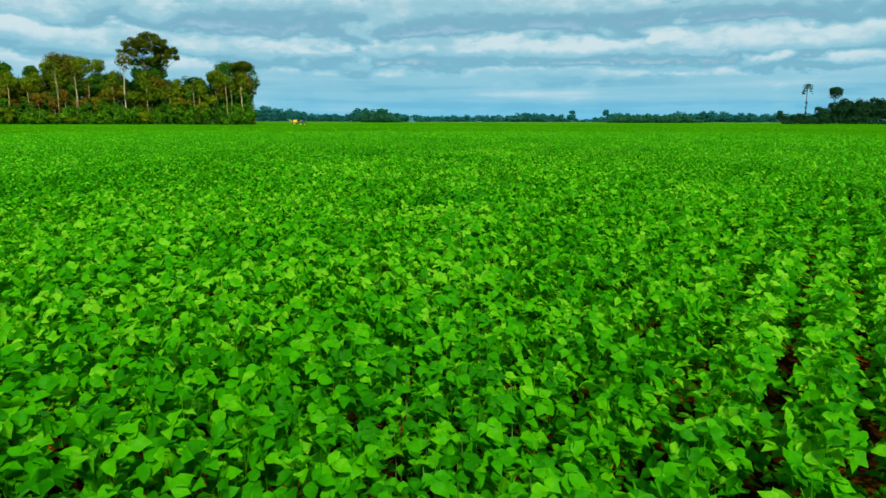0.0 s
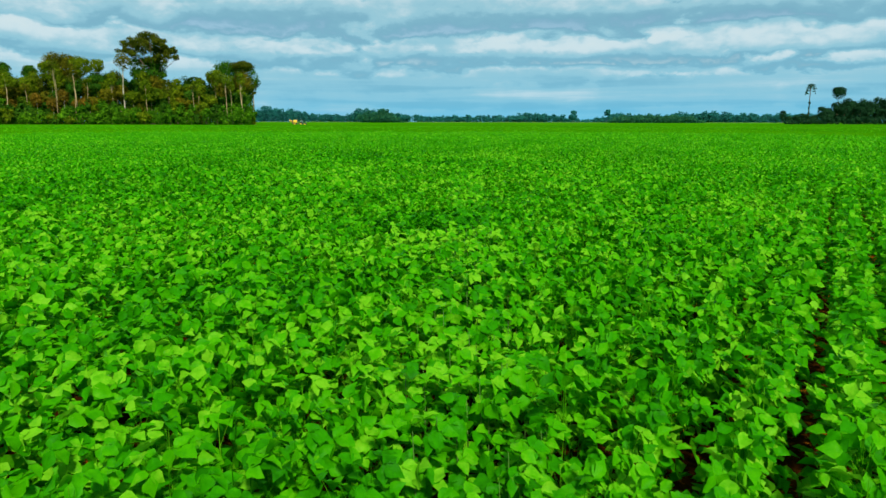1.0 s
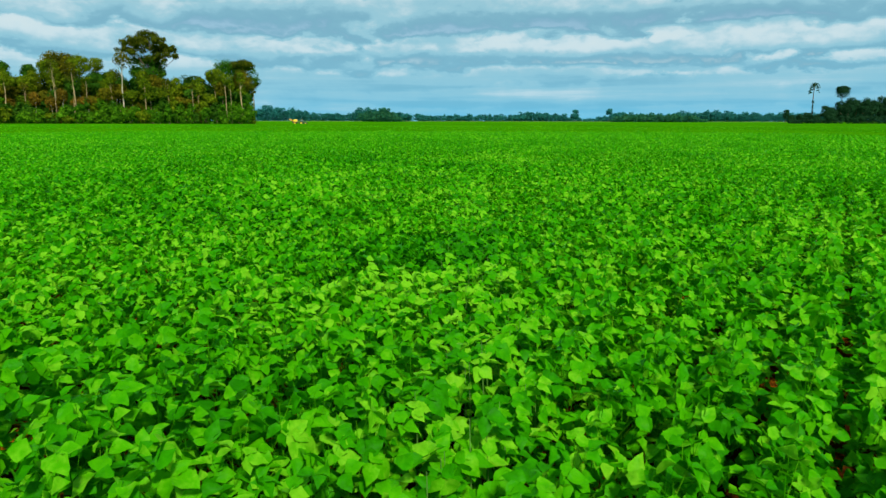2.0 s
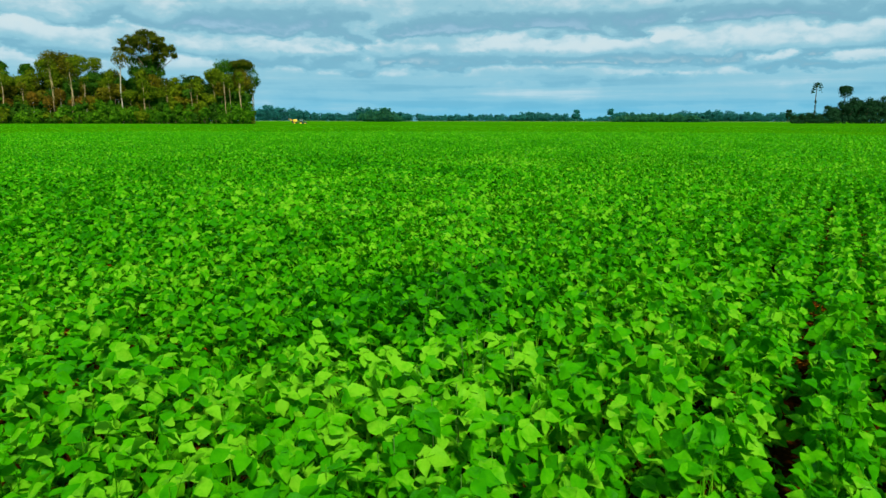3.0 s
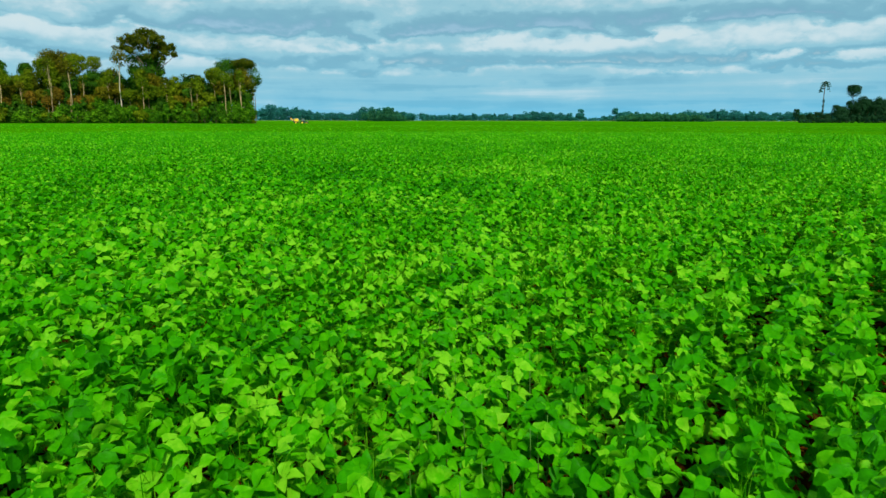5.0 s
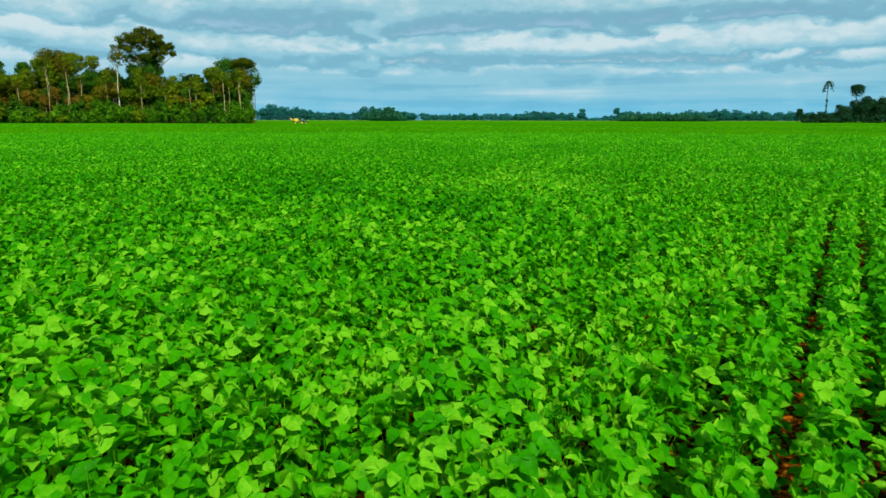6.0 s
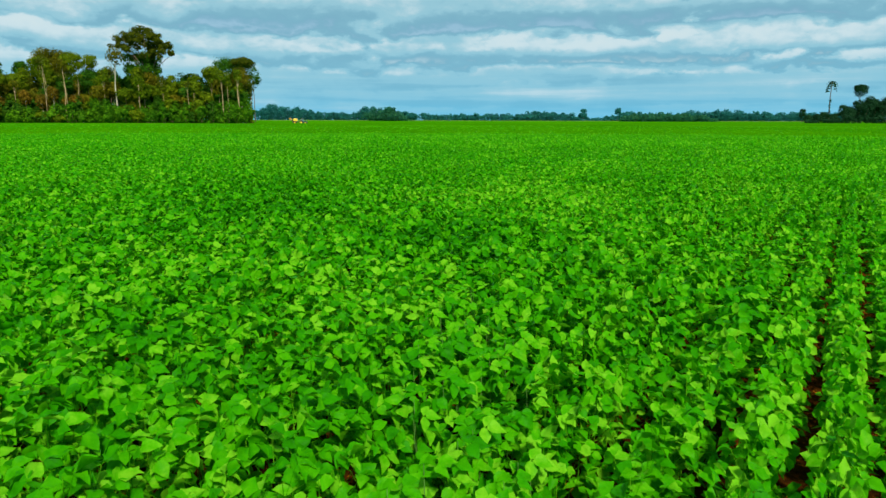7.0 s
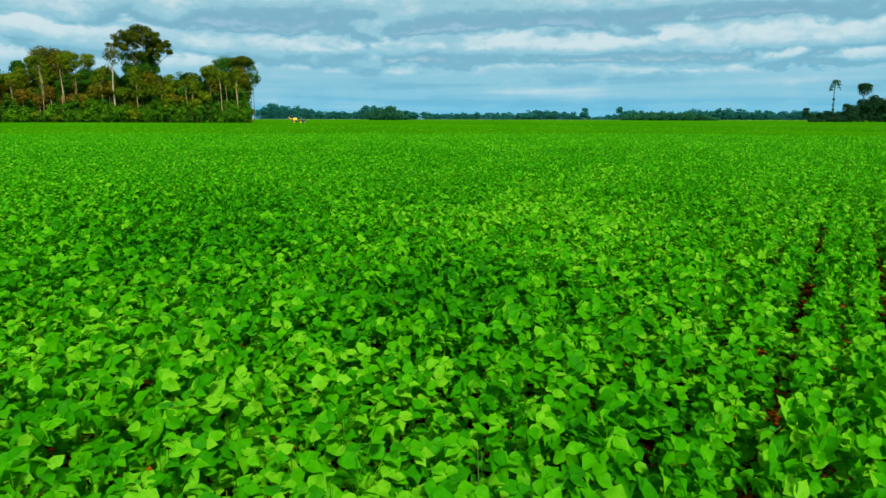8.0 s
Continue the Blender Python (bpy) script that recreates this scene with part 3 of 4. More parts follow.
# ---- trees ----
def cards(lobes, count, size, rng, fill=0.30):
    """Leaf sprays scattered over the lobes of a crown; a lobe is centre and three radii."""
    lobes = np.asarray(lobes, float)
    weight = (lobes[:, 3] * lobes[:, 4] + lobes[:, 3] * lobes[:, 5])
    pick = rng.choice(len(lobes), count, p=weight / weight.sum())
    d = rng.normal(size=(count, 3))
    d[:, 2] += 0.25
    d /= np.linalg.norm(d, axis=1)[:, None]
    rad = 1.0 - fill * rng.uniform(0, 1, count) ** 1.5 + rng.normal(0, 0.07, count)
    c = lobes[pick, :3] + d * lobes[pick, 3:] * rad[:, None]
    nrm = d + rng.normal(0, 0.26, (count, 3)) + np.array((0, 0, 0.25))
    nrm /= np.linalg.norm(nrm, axis=1)[:, None]
    ref = rng.normal(size=(count, 3))
    a = np.cross(nrm, ref)
    a /= np.linalg.norm(a, axis=1)[:, None]
    b = np.cross(nrm, a)
    s = size * rng.uniform(0.55, 1.45, count)[:, None]
    k = rng.uniform(0.45, 0.9, count)[:, None]
    v = np.stack((c - a * s, c + b * s * k - a * s * 0.1, c + a * s + nrm * s * 0.25, c - b * s * k + a * s * 0.15), 1).reshape(-1, 3)
    i = np.arange(count)[:, None] * 4
    t = np.concatenate((i + np.array((0, 2, 1)), i + np.array((0, 3, 2))))
    return v, t


def crown_lobes(base, top, radius, rng, count, flat=0.0):
    """Lobes of an uneven crown between two heights."""
    mid, half = (base + top) / 2, (top - base) / 2
    out = [(0, 0, mid, radius * 0.80, radius * 0.80, half * 0.96)]
    for i in range(count):
        a = i * 2.4 + rng.normal(0, 0.4)
        f = rng.uniform(0.35, 0.85)
        h = rng.uniform(-0.55, 0.75) * (1 - flat) + flat * rng.uniform(0.2, 0.75)
        r = radius * rng.uniform(0.30, 0.48)
        reach = math.sqrt(max(0.15, 1 - h * h)) * f * (radius - 0.5 * r)
        rz = min(r * rng.uniform(0.6, 0.95), half * 0.8)
        out.append((reach * math.cos(a), reach * math.sin(a), min(mid + h * half, top - rz), r, r, rz))
    return out


def tree(x, y, height, radius, base, leaf="fresh", seed=0, bark=None, density=1.0, lobes=9, flat=0.0, size=0.38, lean=0.0,
         label="", name="tree", trunk_r=None, z0=0.0):
    """Trunk with limbs, and a crown of leaf sprays from base to height."""
    rng = np.random.default_rng(seed)
    ob = new(name)
    ob.matrix_basis = pose(x, y, z0)
    tagged(ob, label or "tall broad-crowned rainforest tree at the wood's edge", "tree", "trees of the wood")
    lb = crown_lobes(base, height, radius, rng, lobes, flat)
    tr = trunk_r or max(0.12, height * 0.0062)
    fork = base + (height - base) * 0.25
    pts = [(lean * (1 - f) * height * -1 + rng.normal(0, 0.12), rng.normal(0, 0.12), f * fork) for f in np.linspace(0, 1, 6)]
    pts[0] = (pts[0][0], pts[0][1], -0.3)
    wood = [tube(pts, np.linspace(tr * 1.25, tr * 0.7, 6), 7)]
    for c in lb[1:]:
        a, b = np.array(pts[-1 if rng.uniform() < 0.6 else -2]), np.array(c[:3])
        m = (a + b) / 2 + np.array((0, 0, -0.08 * np.linalg.norm(b - a)))
        wood.append(tube([a, m, b], (tr * 0.45, tr * 0.28, tr * 0.1), 5))
    mesh_part("trunk", mesh_from("trunk", *join(wood), bark or MAT_BARK_DARK), ob)
    area = sum(l[3] * l[5] for l in lb)
    n = int(min(4000 * max(1.0, density), density * 7.0 * area / (size * size)))
    mesh_part("crown", mesh_from("crown", *cards(lb, n, size, rng), MAT_TREE[leaf]), ob)
    return ob


def giant_tree(x, y, k):
    """The tall spreading tree: a bare forked stem, a wide uneven umbrella of foliage and creepers hanging in it."""
    rng = np.random.default_rng(9)
    ob = new("tree")
    ob.matrix_basis = pose(x, y, 0)
    tagged(ob, "giant spreading rainforest tree standing above the wood", "tree", "trees of the wood")
    fork = np.array((2.2, 0.0, 24.0))
    boughs = [(-10.0, 34.6, 3.4, 2.6), (-6.0, 37.4, 4.4, 3.0), (-1.5, 39.0, 4.8, 3.0), (3.0, 38.6, 5.2, 3.2), (7.5, 36.6, 4.8, 3.0),
              (10.8, 33.8, 3.8, 2.3), (13.2, 31.0, 2.8, 1.5), (4.0, 34.4, 5.2, 3.0), (-1.5, 35.4, 4.4, 2.6), (8.0, 31.6, 3.8, 2.0), (-6.5, 34.0, 3.2, 2.2),
              (3.5, 30.8, 3.6, 2.2)]
    lobes, wood = [], [tube([(1.0, 0, -0.3), (1.4, 0.2, 9.0), (1.8, 0, 17.0), fork], (0.85, 0.62, 0.5, 0.46), 8)]
    for bx, bz, r, rz in boughs:
        for n in range(7):
            d = rng.normal(0, 0.46, 2) * (r, rz)
            q = r * rng.uniform(0.30, 0.60)
            lobes.append((bx + d[0], rng.uniform(-6.0, 6.0), bz + d[1] * 0.8, q, q, min(q * 0.72, rz)))
        tip = np.array((bx, rng.uniform(-3.0, 3.0), bz - 0.4))
        mid = fork + (tip - fork) * 0.55 + np.array((0, 0, -1.2))
        wood.append(tube([fork - (0, 0, rng.uniform(0, 5.0)), mid, tip], (0.30, 0.16, 0.06), 5))
    hang = [(2.4, 0, 29.0, 2.6, 2.4, 3.6), (3.4, 0, 24.5, 3.2, 2.6, 4.0), (1.4, 0.5, 19.5, 4.2, 2.8, 3.8), (7.6, 0.5, 27.6, 1.7, 1.6, 2.4), (7.2, 0, 23.6, 1.8, 1.4, 2.2),
            (-7.6, 0, 29.0, 1.8, 1.8, 3.0), (-5.4, 0, 24.0, 2.2, 2.0, 2.8), (-3.4, 0, 20.5, 2.8, 2.2, 3.0), (6.0, 0, 20.0, 2.6, 2.2, 2.8)]
    scale = lambda vt: (vt[0] * k, vt[1])
    mesh_part("trunk", mesh_from("trunk", *scale(join(wood)), MAT_BARK_DARK), ob)
    mesh_part("crown", mesh_from("crown", *scale(cards(lobes, 13000, 0.34, rng, 0.6)), MAT_TREE["umber"]), ob)
    mesh_part("creeper", mesh_from("creeper", *scale(cards(hang, 2600, 0.36, rng, 0.6)), MAT_TREE["deep"]), ob)
    return ob


def bush(x, y, height, radius, leaf, seed, size=0.37):
    rng = np.random.default_rng(seed)
    ob = new("bush")
    ob.matrix_basis = pose(x, y, 0)
    tagged(ob, "low leafy green bush along the edge of the wood", "bush", "bushes along the wood")
    lb = [(0, 0, height * 0.45, radius * 0.7, radius * 0.7, height * 0.5)]
    for i in range(5):
        a = i * 1.3 + rng.normal(0, 0.3)
        r = radius * rng.uniform(0.3, 0.5)
        lb.append((radius * 0.6 * math.cos(a), radius * 0.6 * math.sin(a), height * rng.uniform(0.25, 0.8), r, r, r * 0.8))
    wood = [tube([(0, 0, -0.2), np.array(l[:3])], (0.09, 0.02), 4) for l in lb]
    mesh_part("stems", mesh_from("stems", *join(wood), MAT_BARK_DARK), ob)
    mesh_part("foliage", mesh_from("foliage", *cards(lb, int(26 * radius * height / (size * size) * 0.16) + 60, size, rng), MAT_TREE[leaf]), ob)
    return ob


def palm(x, y, height):
    """A tall palm, its fronds hanging round the head."""
    rng = np.random.default_rng(77)
    ob = new("palm_tree")
    ob.matrix_basis = pose(x, y, 0)
    tagged(ob, "tall slender palm with ragged hanging fronds above the wood", "palm tree")
    top = height * 0.86
    mesh_part("trunk", mesh_from("trunk", *tube([(0.4, 0, -0.3), (0.25, 0, top * 0.35), (0.0, 0.1, top * 0.7), (0.25, 0, top)],
                                                (0.42, 0.34, 0.30, 0.24), 7), MAT_BARK_DARK), ob)
    for i in range(15):
        a, up, ln = i * 2.4, rng.uniform(-0.1, 1.0), height * rng.uniform(0.11, 0.17)
        spine = [np.array((0.25 + ln * f * math.cos(a) * (1 - 0.25 * f), ln * f * math.sin(a) * (1 - 0.25 * f),
                           top + ln * (up * f - 1.15 * f * f))) for f in np.linspace(0, 1, 7)]
        out = [tube(spine, np.linspace(0.07, 0.02, 7), 3)]
        for k in range(1, 7):
            for side in (-1, 1):
                w = np.array((-math.sin(a), math.cos(a), 0)) * side * ln * 0.28
                p = spine[k]
                out.append((np.array([p - (0, 0, 0.08), p + (spine[k] - spine[k - 1]) * 0.75, p + w + (0, 0, -0.5 * ln * 0.4)]), np.array([(0, 1, 2)])))
        mesh_part("frond", mesh_from("frond", *join(out), MAT_TREE["shade"]), ob)
    # creepers round the lower trunk
    lobes = [(0.2, 0, top * f, 0.9, 0.9, 1.7) for f in (0.15, 0.3, 0.42, 0.55)]
    mesh_part("creeper", mesh_from("creeper", *cards(lobes, 260, 0.35, rng), MAT_TREE["shade"]), ob)
    return ob


def far_wood(name, y, line, leaf, step, seed, size, depth, label):
    """Woods on the skyline, too many trees to count."""
    rng = np.random.default_rng(seed)
    xs, hs = [p[0] for p in line], [p[1] for p in line]
    out = []
    x = xs[0]
    while x < xs[-1]:
        x += step * rng.uniform(0.4, 1.6)
        for back in (0, depth):
            h = float(np.interp(x, xs, hs)) * (rng.uniform(0.72, 1.0) if rng.uniform() < 0.88 else rng.uniform(1.0, 1.22))
            r = rng.uniform(0.6, 1.5) * (2.5 + h * 0.20)
            px, py = x + rng.normal(0, step * 0.4), y + back + rng.normal(0, depth * 0.3)
            lb = [(px, py, h * 0.42, r * 1.5, r, h * 0.46)]
            for i in range(6):
                a, f = rng.uniform(0, 6.28), rng.uniform(0.2, 1.0)
                q = r * rng.uniform(0.25, 0.6)
                lb.append((px + r * f * math.cos(a), py + r * f * math.sin(a), h * rng.uniform(0.45, 0.92), q, q, min(q, h * 0.12)))
            out.append(cards(lb, int(30 * r * (1 + h / 16) / size), size, rng))
    v, t = join(out)
    tagged(new(name, mesh_from(name, v, t, MAT_TREE[leaf])), label, "wood", kind="stuff")


def grass_margin():
    """Tall pale grass along the far side of the field."""
    rng = np.random.default_rng(61)
    n = 5200
    x, y = rng.uniform(-330, 760, n), rng.uniform(1120, 1150, n)
    w, h = rng.uniform(0.5, 1.4, n), rng.uniform(0.8, 2.3, n)
    v = np.stack((np.stack((x - w, y, 0 * x), 1), np.stack((x + w, y, 0 * x), 1), np.stack((x + rng.normal(0, 0.5, n), y + rng.normal(0, 0.8, n), h), 1)), 1).reshape(-1, 3)
    ob = new("grass_margin", mesh_from("grass_margin", v, np.arange(3 * n).reshape(-1, 3), MAT_TREE["pale_grass"]))
    tagged(ob, "strip of tall pale green grass along the far field edge", "grass", kind="stuff")


grass_margin()
# the wood beyond the field's western side: its marked trees first
tree(-227.3, 360.0, 33.1, 6.2, 22.6, "deep", seed=1)
tree(-203.1, 326.4, 23.4, 6.2, 13.0, "fresh", seed=2, lobes=12)
tree(-194.8, 328.8, 22.5, 5.1, 13.9, "fresh", seed=3)
tree(-209.0, 355.2, 30.4, 4.6, 21.2, "deep", seed=4)
tree(-181.1, 336.0, 34.9, 9.8, 21.3, "olive", seed=5, bark=MAT_BARK, lobes=14, lean=0.02, density=1.5)
tree(-183.3, 328.8, 30.5, 6.2, 19.8, "fresh", seed=6, bark=MAT_BARK, lobes=12)
tree(-172.1, 333.6, 33.3, 5.7, 22.8, "fresh", seed=7, bark=MAT_BARK)
tree(-170.7, 348.0, 33.2, 4.8, 25.4, "fresh", seed=8, density=0.6)
giant_tree(-141.0, 338.4, 1.055)
tree(-146.1, 342.0, 35.5, 5.9, 16.3, "deep", seed=10, density=0.7)
tree(-139.9, 340.8, 34.2, 7.0, 14.8, "deep", seed=11, lobes=12)
tree(-138.4, 342.0, 31.1, 4.1, 20.5, "deep", seed=12, density=0.55)
tree(-143.4, 316.8, 34.0, 4.6, 24.8, "olive", seed=15, bark=MAT_BARK, lobes=6, density=0.4, lean=0.025, trunk_r=0.26, label="slender pale-trunked tree with a sparse crown")
tree(-127.3, 430.5, 39.1, 13.2, 24.6, "deep", seed=16, bark=MAT_BARK, lobes=16, flat=0.05, density=1.5)
tree(-117.9, 425.0, 38.6, 9.0, 32.0, "umber", seed=17, bark=MAT_BARK, lobes=8, flat=0.3)
tree(-112.7, 427.0, 34.3, 5.2, 20.2, "deep", seed=18, density=0.55, lobes=6)
tree(-105.1, 328.8, 26.8, 5.1, 19.8, "fresh", seed=19, density=0.7)
tree(-175.4, 355.2, 28.1, 5.5, 15.4, "deep", seed=20)
tree(-169.4, 356.4, 27.1, 5.5, 14.0, "deep", seed=21)
tree(-163.6, 352.8, 28.5, 4.8, 15.3, "umber", seed=22)
tree(-125.2, 331.2, 22.6, 4.0, 11.8, "fresh", seed=23)
tree(-112.5, 326.4, 23.4, 3.9, 10.0, "fresh", seed=24)
tree(-122.3, 340.8, 21.0, 4.7, 9.2, "deep", seed=25)
# slender pale stems along its face
tree(-195.7, 313.2, 26.0, 3.2, 17.5, "fresh", seed=26, bark=MAT_BARK_TAN, density=0.5, lobes=5, trunk_r=0.18, lean=0.014)
tree(-189.0, 316.8, 19.5, 2.4, 15.6, "olive", seed=27, bark=MAT_BARK_TAN, density=0.5, lobes=5, trunk_r=0.11, lean=-0.005)
tree(-172.8, 312.0, 30.2, 2.5, 23.4, "umber", seed=28, bark=MAT_BARK_TAN, density=0.5, lobes=5, trunk_r=0.11, lean=-0.014)
tree(-174.2, 315.6, 23.6, 2.4, 21.1, "fresh", seed=29, bark=MAT_BARK_TAN, density=0.5, lobes=5, trunk_r=0.11, lean=-0.012)
tree(-164.0, 312.0, 28.2, 2.4, 21.9, "olive", seed=30, bark=MAT_BARK_TAN, density=0.5, lobes=5, trunk_r=0.11, lean=0.002)
tree(-164.9, 314.4, 23.6, 3.7, 17.7, "umber", seed=31, bark=MAT_BARK_TAN, density=0.5, lobes=5, trunk_r=0.18, lean=-0.008)
tree(-161.7, 319.2, 22.3, 2.6, 19.3, "fresh", seed=32, bark=MAT_BARK_TAN, density=0.5, lobes=5, trunk_r=0.14, lean=0.004)
tree(-149.3, 316.8, 24.4, 3.4, 17.7, "fresh", seed=33, bark=MAT_BARK_TAN, density=0.5, lobes=5, trunk_r=0.18, lean=-0.013)
tree(-132.0, 313.2, 20.7, 3.7, 15.1, "fresh", seed=34, bark=MAT_BARK_TAN, density=0.5, lobes=5, trunk_r=0.14, lean=0.014)
tree(-123.9, 318.0, 21.9, 2.8, 13.5, "umber", seed=35, bark=MAT_BARK_TAN, density=0.5, lobes=5, trunk_r=0.11, lean=-0.018)
tree(-110.2, 312.0, 18.3, 2.3, 15.9, "umber", seed=36, bark=MAT_BARK_TAN, density=0.5, lobes=5, trunk_r=0.11, lean=-0.006)
tree(-108.8, 315.6, 19.3, 2.9, 11.3, "fresh", seed=37, bark=MAT_BARK_TAN, density=0.5, lobes=5, trunk_r=0.14, lean=0.014)
tree(-101.2, 316.8, 20.6, 2.5, 16.7, "fresh", seed=38, bark=MAT_BARK_TAN, density=0.5, lobes=5, trunk_r=0.11, lean=0.017)
tree(-95.3, 312.0, 23.6, 2.3, 17.7, "fresh", seed=39, bark=MAT_BARK_TAN, density=0.5, lobes=5, trunk_r=0.14, lean=-0.013)
tree(-93.7, 314.4, 21.0, 2.6, 16.2, "fresh", seed=40, bark=MAT_BARK_TAN, density=0.5, lobes=5, trunk_r=0.11, lean=-0.017)
tree(-88.2, 312.0, 24.4, 2.5, 17.5, "fresh", seed=41, bark=MAT_BARK_TAN, density=0.5, lobes=5, trunk_r=0.18, lean=-0.002)
tree(-88.6, 314.4, 18.3, 3.1, 12.9, "fresh", seed=42, bark=MAT_BARK_TAN, density=0.5, lobes=5, trunk_r=0.14, lean=0.014)
tree(-84.0, 316.8, 21.3, 2.4, 13.2, "umber", seed=43, bark=MAT_BARK_TAN, density=0.5, lobes=5, trunk_r=0.11, lean=-0.016)
tree(-182.5, 313.2, 14.8, 3.0, 8.1, "rust", seed=44, bark=MAT_BARK, lobes=6)
tree(-170.0, 313.2, 16.4, 3.0, 9.7, "rust", seed=45, bark=MAT_BARK, lobes=6)
tree(-175.2, 313.2, 13.3, 3.0, 6.6, "rust", seed=46, bark=MAT_BARK, lobes=6)
# its middle storey
tree(-227.6, 325.6, 19.0, 5.6, 11.4, "deep", seed=47, bark=MAT_BARK_TAN)
tree(-231.6, 333.1, 22.9, 5.4, 12.6, "fresh", seed=48, bark=MAT_BARK)
tree(-224.4, 325.7, 17.3, 5.8, 10.4, "deep", seed=49)
tree(-230.5, 338.5, 24.7, 5.2, 13.6, "fresh", seed=50)
tree(-212.8, 318.6, 14.9, 5.3, 8.9, "deep", seed=51, bark=MAT_BARK_TAN)
tree(-220.9, 335.1, 25.2, 5.9, 13.9, "umber", seed=52)
tree(-213.5, 324.2, 18.0, 4.5, 10.8, "deep", seed=53, bark=MAT_BARK_TAN)
tree(-220.2, 340.5, 23.8, 4.8, 13.1, "olive", seed=54)
tree(-204.6, 318.7, 15.9, 4.1, 9.5, "olive", seed=55, bark=MAT_BARK_TAN)
tree(-210.7, 333.3, 24.0, 5.9, 13.2, "olive", seed=56, bark=MAT_BARK)
tree(-199.7, 320.4, 17.9, 5.8, 10.7, "olive", seed=57, bark=MAT_BARK_TAN)
tree(-207.1, 331.8, 23.9, 4.1, 13.1, "deep", seed=58)
tree(-198.5, 320.6, 12.7, 4.8, 7.6, "rust", seed=59, bark=MAT_BARK_TAN)
tree(-201.9, 333.8, 23.0, 4.5, 12.7, "fresh", seed=60)
tree(-191.4, 321.5, 13.5, 5.2, 8.1, "fresh", seed=61, bark=MAT_BARK_TAN)
tree(-201.6, 338.8, 23.8, 6.0, 13.1, "fresh", seed=62, bark=MAT_BARK)
tree(-186.0, 319.7, 15.1, 4.5, 9.1, "olive", seed=63, bark=MAT_BARK_TAN)
tree(-194.5, 334.1, 26.2, 4.2, 14.4, "fresh", seed=64, bark=MAT_BARK)
tree(-181.0, 319.7, 15.9, 4.5, 9.5, "olive", seed=65, bark=MAT_BARK_TAN)
tree(-191.0, 336.4, 25.2, 6.0, 13.9, "umber", seed=66, bark=MAT_BARK)
tree(-176.9, 320.9, 16.2, 4.7, 9.7, "deep", seed=67, bark=MAT_BARK_TAN)
tree(-181.8, 330.4, 26.0, 5.2, 14.3, "fresh", seed=68, bark=MAT_BARK)
tree(-176.6, 324.0, 16.5, 5.0, 9.9, "deep", seed=69, bark=MAT_BARK_TAN)
tree(-180.8, 335.6, 26.2, 6.0, 15.1, "olive", seed=70)
tree(-168.5, 321.4, 13.3, 3.9, 8.0, "deep", seed=71, bark=MAT_BARK_TAN)
tree(-173.3, 330.4, 23.2, 4.9, 12.8, "deep", seed=72, bark=MAT_BARK)
tree(-165.2, 320.2, 13.1, 5.5, 7.9, "rust", seed=73)
tree(-169.6, 335.1, 22.3, 5.9, 12.3, "olive", seed=74, bark=MAT_BARK)
tree(-161.7, 324.6, 13.4, 4.8, 8.0, "olive", seed=75, bark=MAT_BARK_TAN)
tree(-164.0, 331.8, 25.0, 5.5, 13.8, "deep", seed=76, bark=MAT_BARK)
tree(-156.2, 324.4, 12.8, 4.9, 7.7, "lush", seed=77, bark=MAT_BARK_TAN)
tree(-161.0, 333.6, 21.3, 5.6, 11.7, "fresh", seed=78, bark=MAT_BARK)
tree(-152.2, 318.0, 16.8, 4.7, 10.1, "olive", seed=79, bark=MAT_BARK_TAN)
tree(-152.2, 331.6, 22.0, 4.2, 12.1, "umber", seed=80, bark=MAT_BARK)
tree(-148.3, 322.7, 18.8, 5.1, 11.3, "olive", seed=81, bark=MAT_BARK_TAN)
tree(-149.8, 330.1, 22.9, 4.2, 12.6, "deep", seed=82, bark=MAT_BARK)
tree(-140.1, 317.1, 16.1, 4.5, 9.7, "fresh", seed=83, bark=MAT_BARK_TAN)
tree(-145.0, 332.8, 22.3, 4.6, 12.3, "deep", seed=84, bark=MAT_BARK)
tree(-140.8, 324.9, 14.5, 4.9, 8.7, "fresh", seed=85, bark=MAT_BARK_TAN)
tree(-140.3, 331.0, 26.0, 4.0, 14.8, "fresh", seed=86, bark=MAT_BARK)
tree(-131.4, 316.8, 17.9, 5.5, 10.7, "fresh", seed=87, bark=MAT_BARK_TAN)
tree(-137.5, 337.4, 24.6, 5.8, 13.5, "olive", seed=88, bark=MAT_BARK)
tree(-131.5, 323.2, 12.8, 5.2, 7.7, "lush", seed=89, bark=MAT_BARK_TAN)
tree(-130.1, 334.1, 20.1, 5.9, 11.1, "olive", seed=90, bark=MAT_BARK)
tree(-125.1, 321.2, 17.7, 5.1, 10.6, "fresh", seed=91, bark=MAT_BARK_TAN)
tree(-125.8, 332.0, 20.0, 4.8, 11.0, "fresh", seed=92, bark=MAT_BARK)
tree(-119.8, 320.7, 13.0, 5.1, 7.8, "olive", seed=93)
tree(-122.7, 337.1, 20.2, 5.0, 11.1, "deep", seed=94, bark=MAT_BARK)
tree(-112.8, 318.6, 13.4, 4.7, 8.0, "olive", seed=95, bark=MAT_BARK_TAN)
tree(-118.1, 333.4, 20.0, 5.0, 11.0, "fresh", seed=96, bark=MAT_BARK)
tree(-112.1, 319.1, 16.5, 5.5, 9.9, "deep", seed=97, bark=MAT_BARK_TAN)
tree(-114.8, 337.1, 20.2, 4.1, 11.1, "deep", seed=98, bark=MAT_BARK)
tree(-103.6, 318.7, 14.6, 5.1, 8.8, "fresh", seed=99, bark=MAT_BARK_TAN)
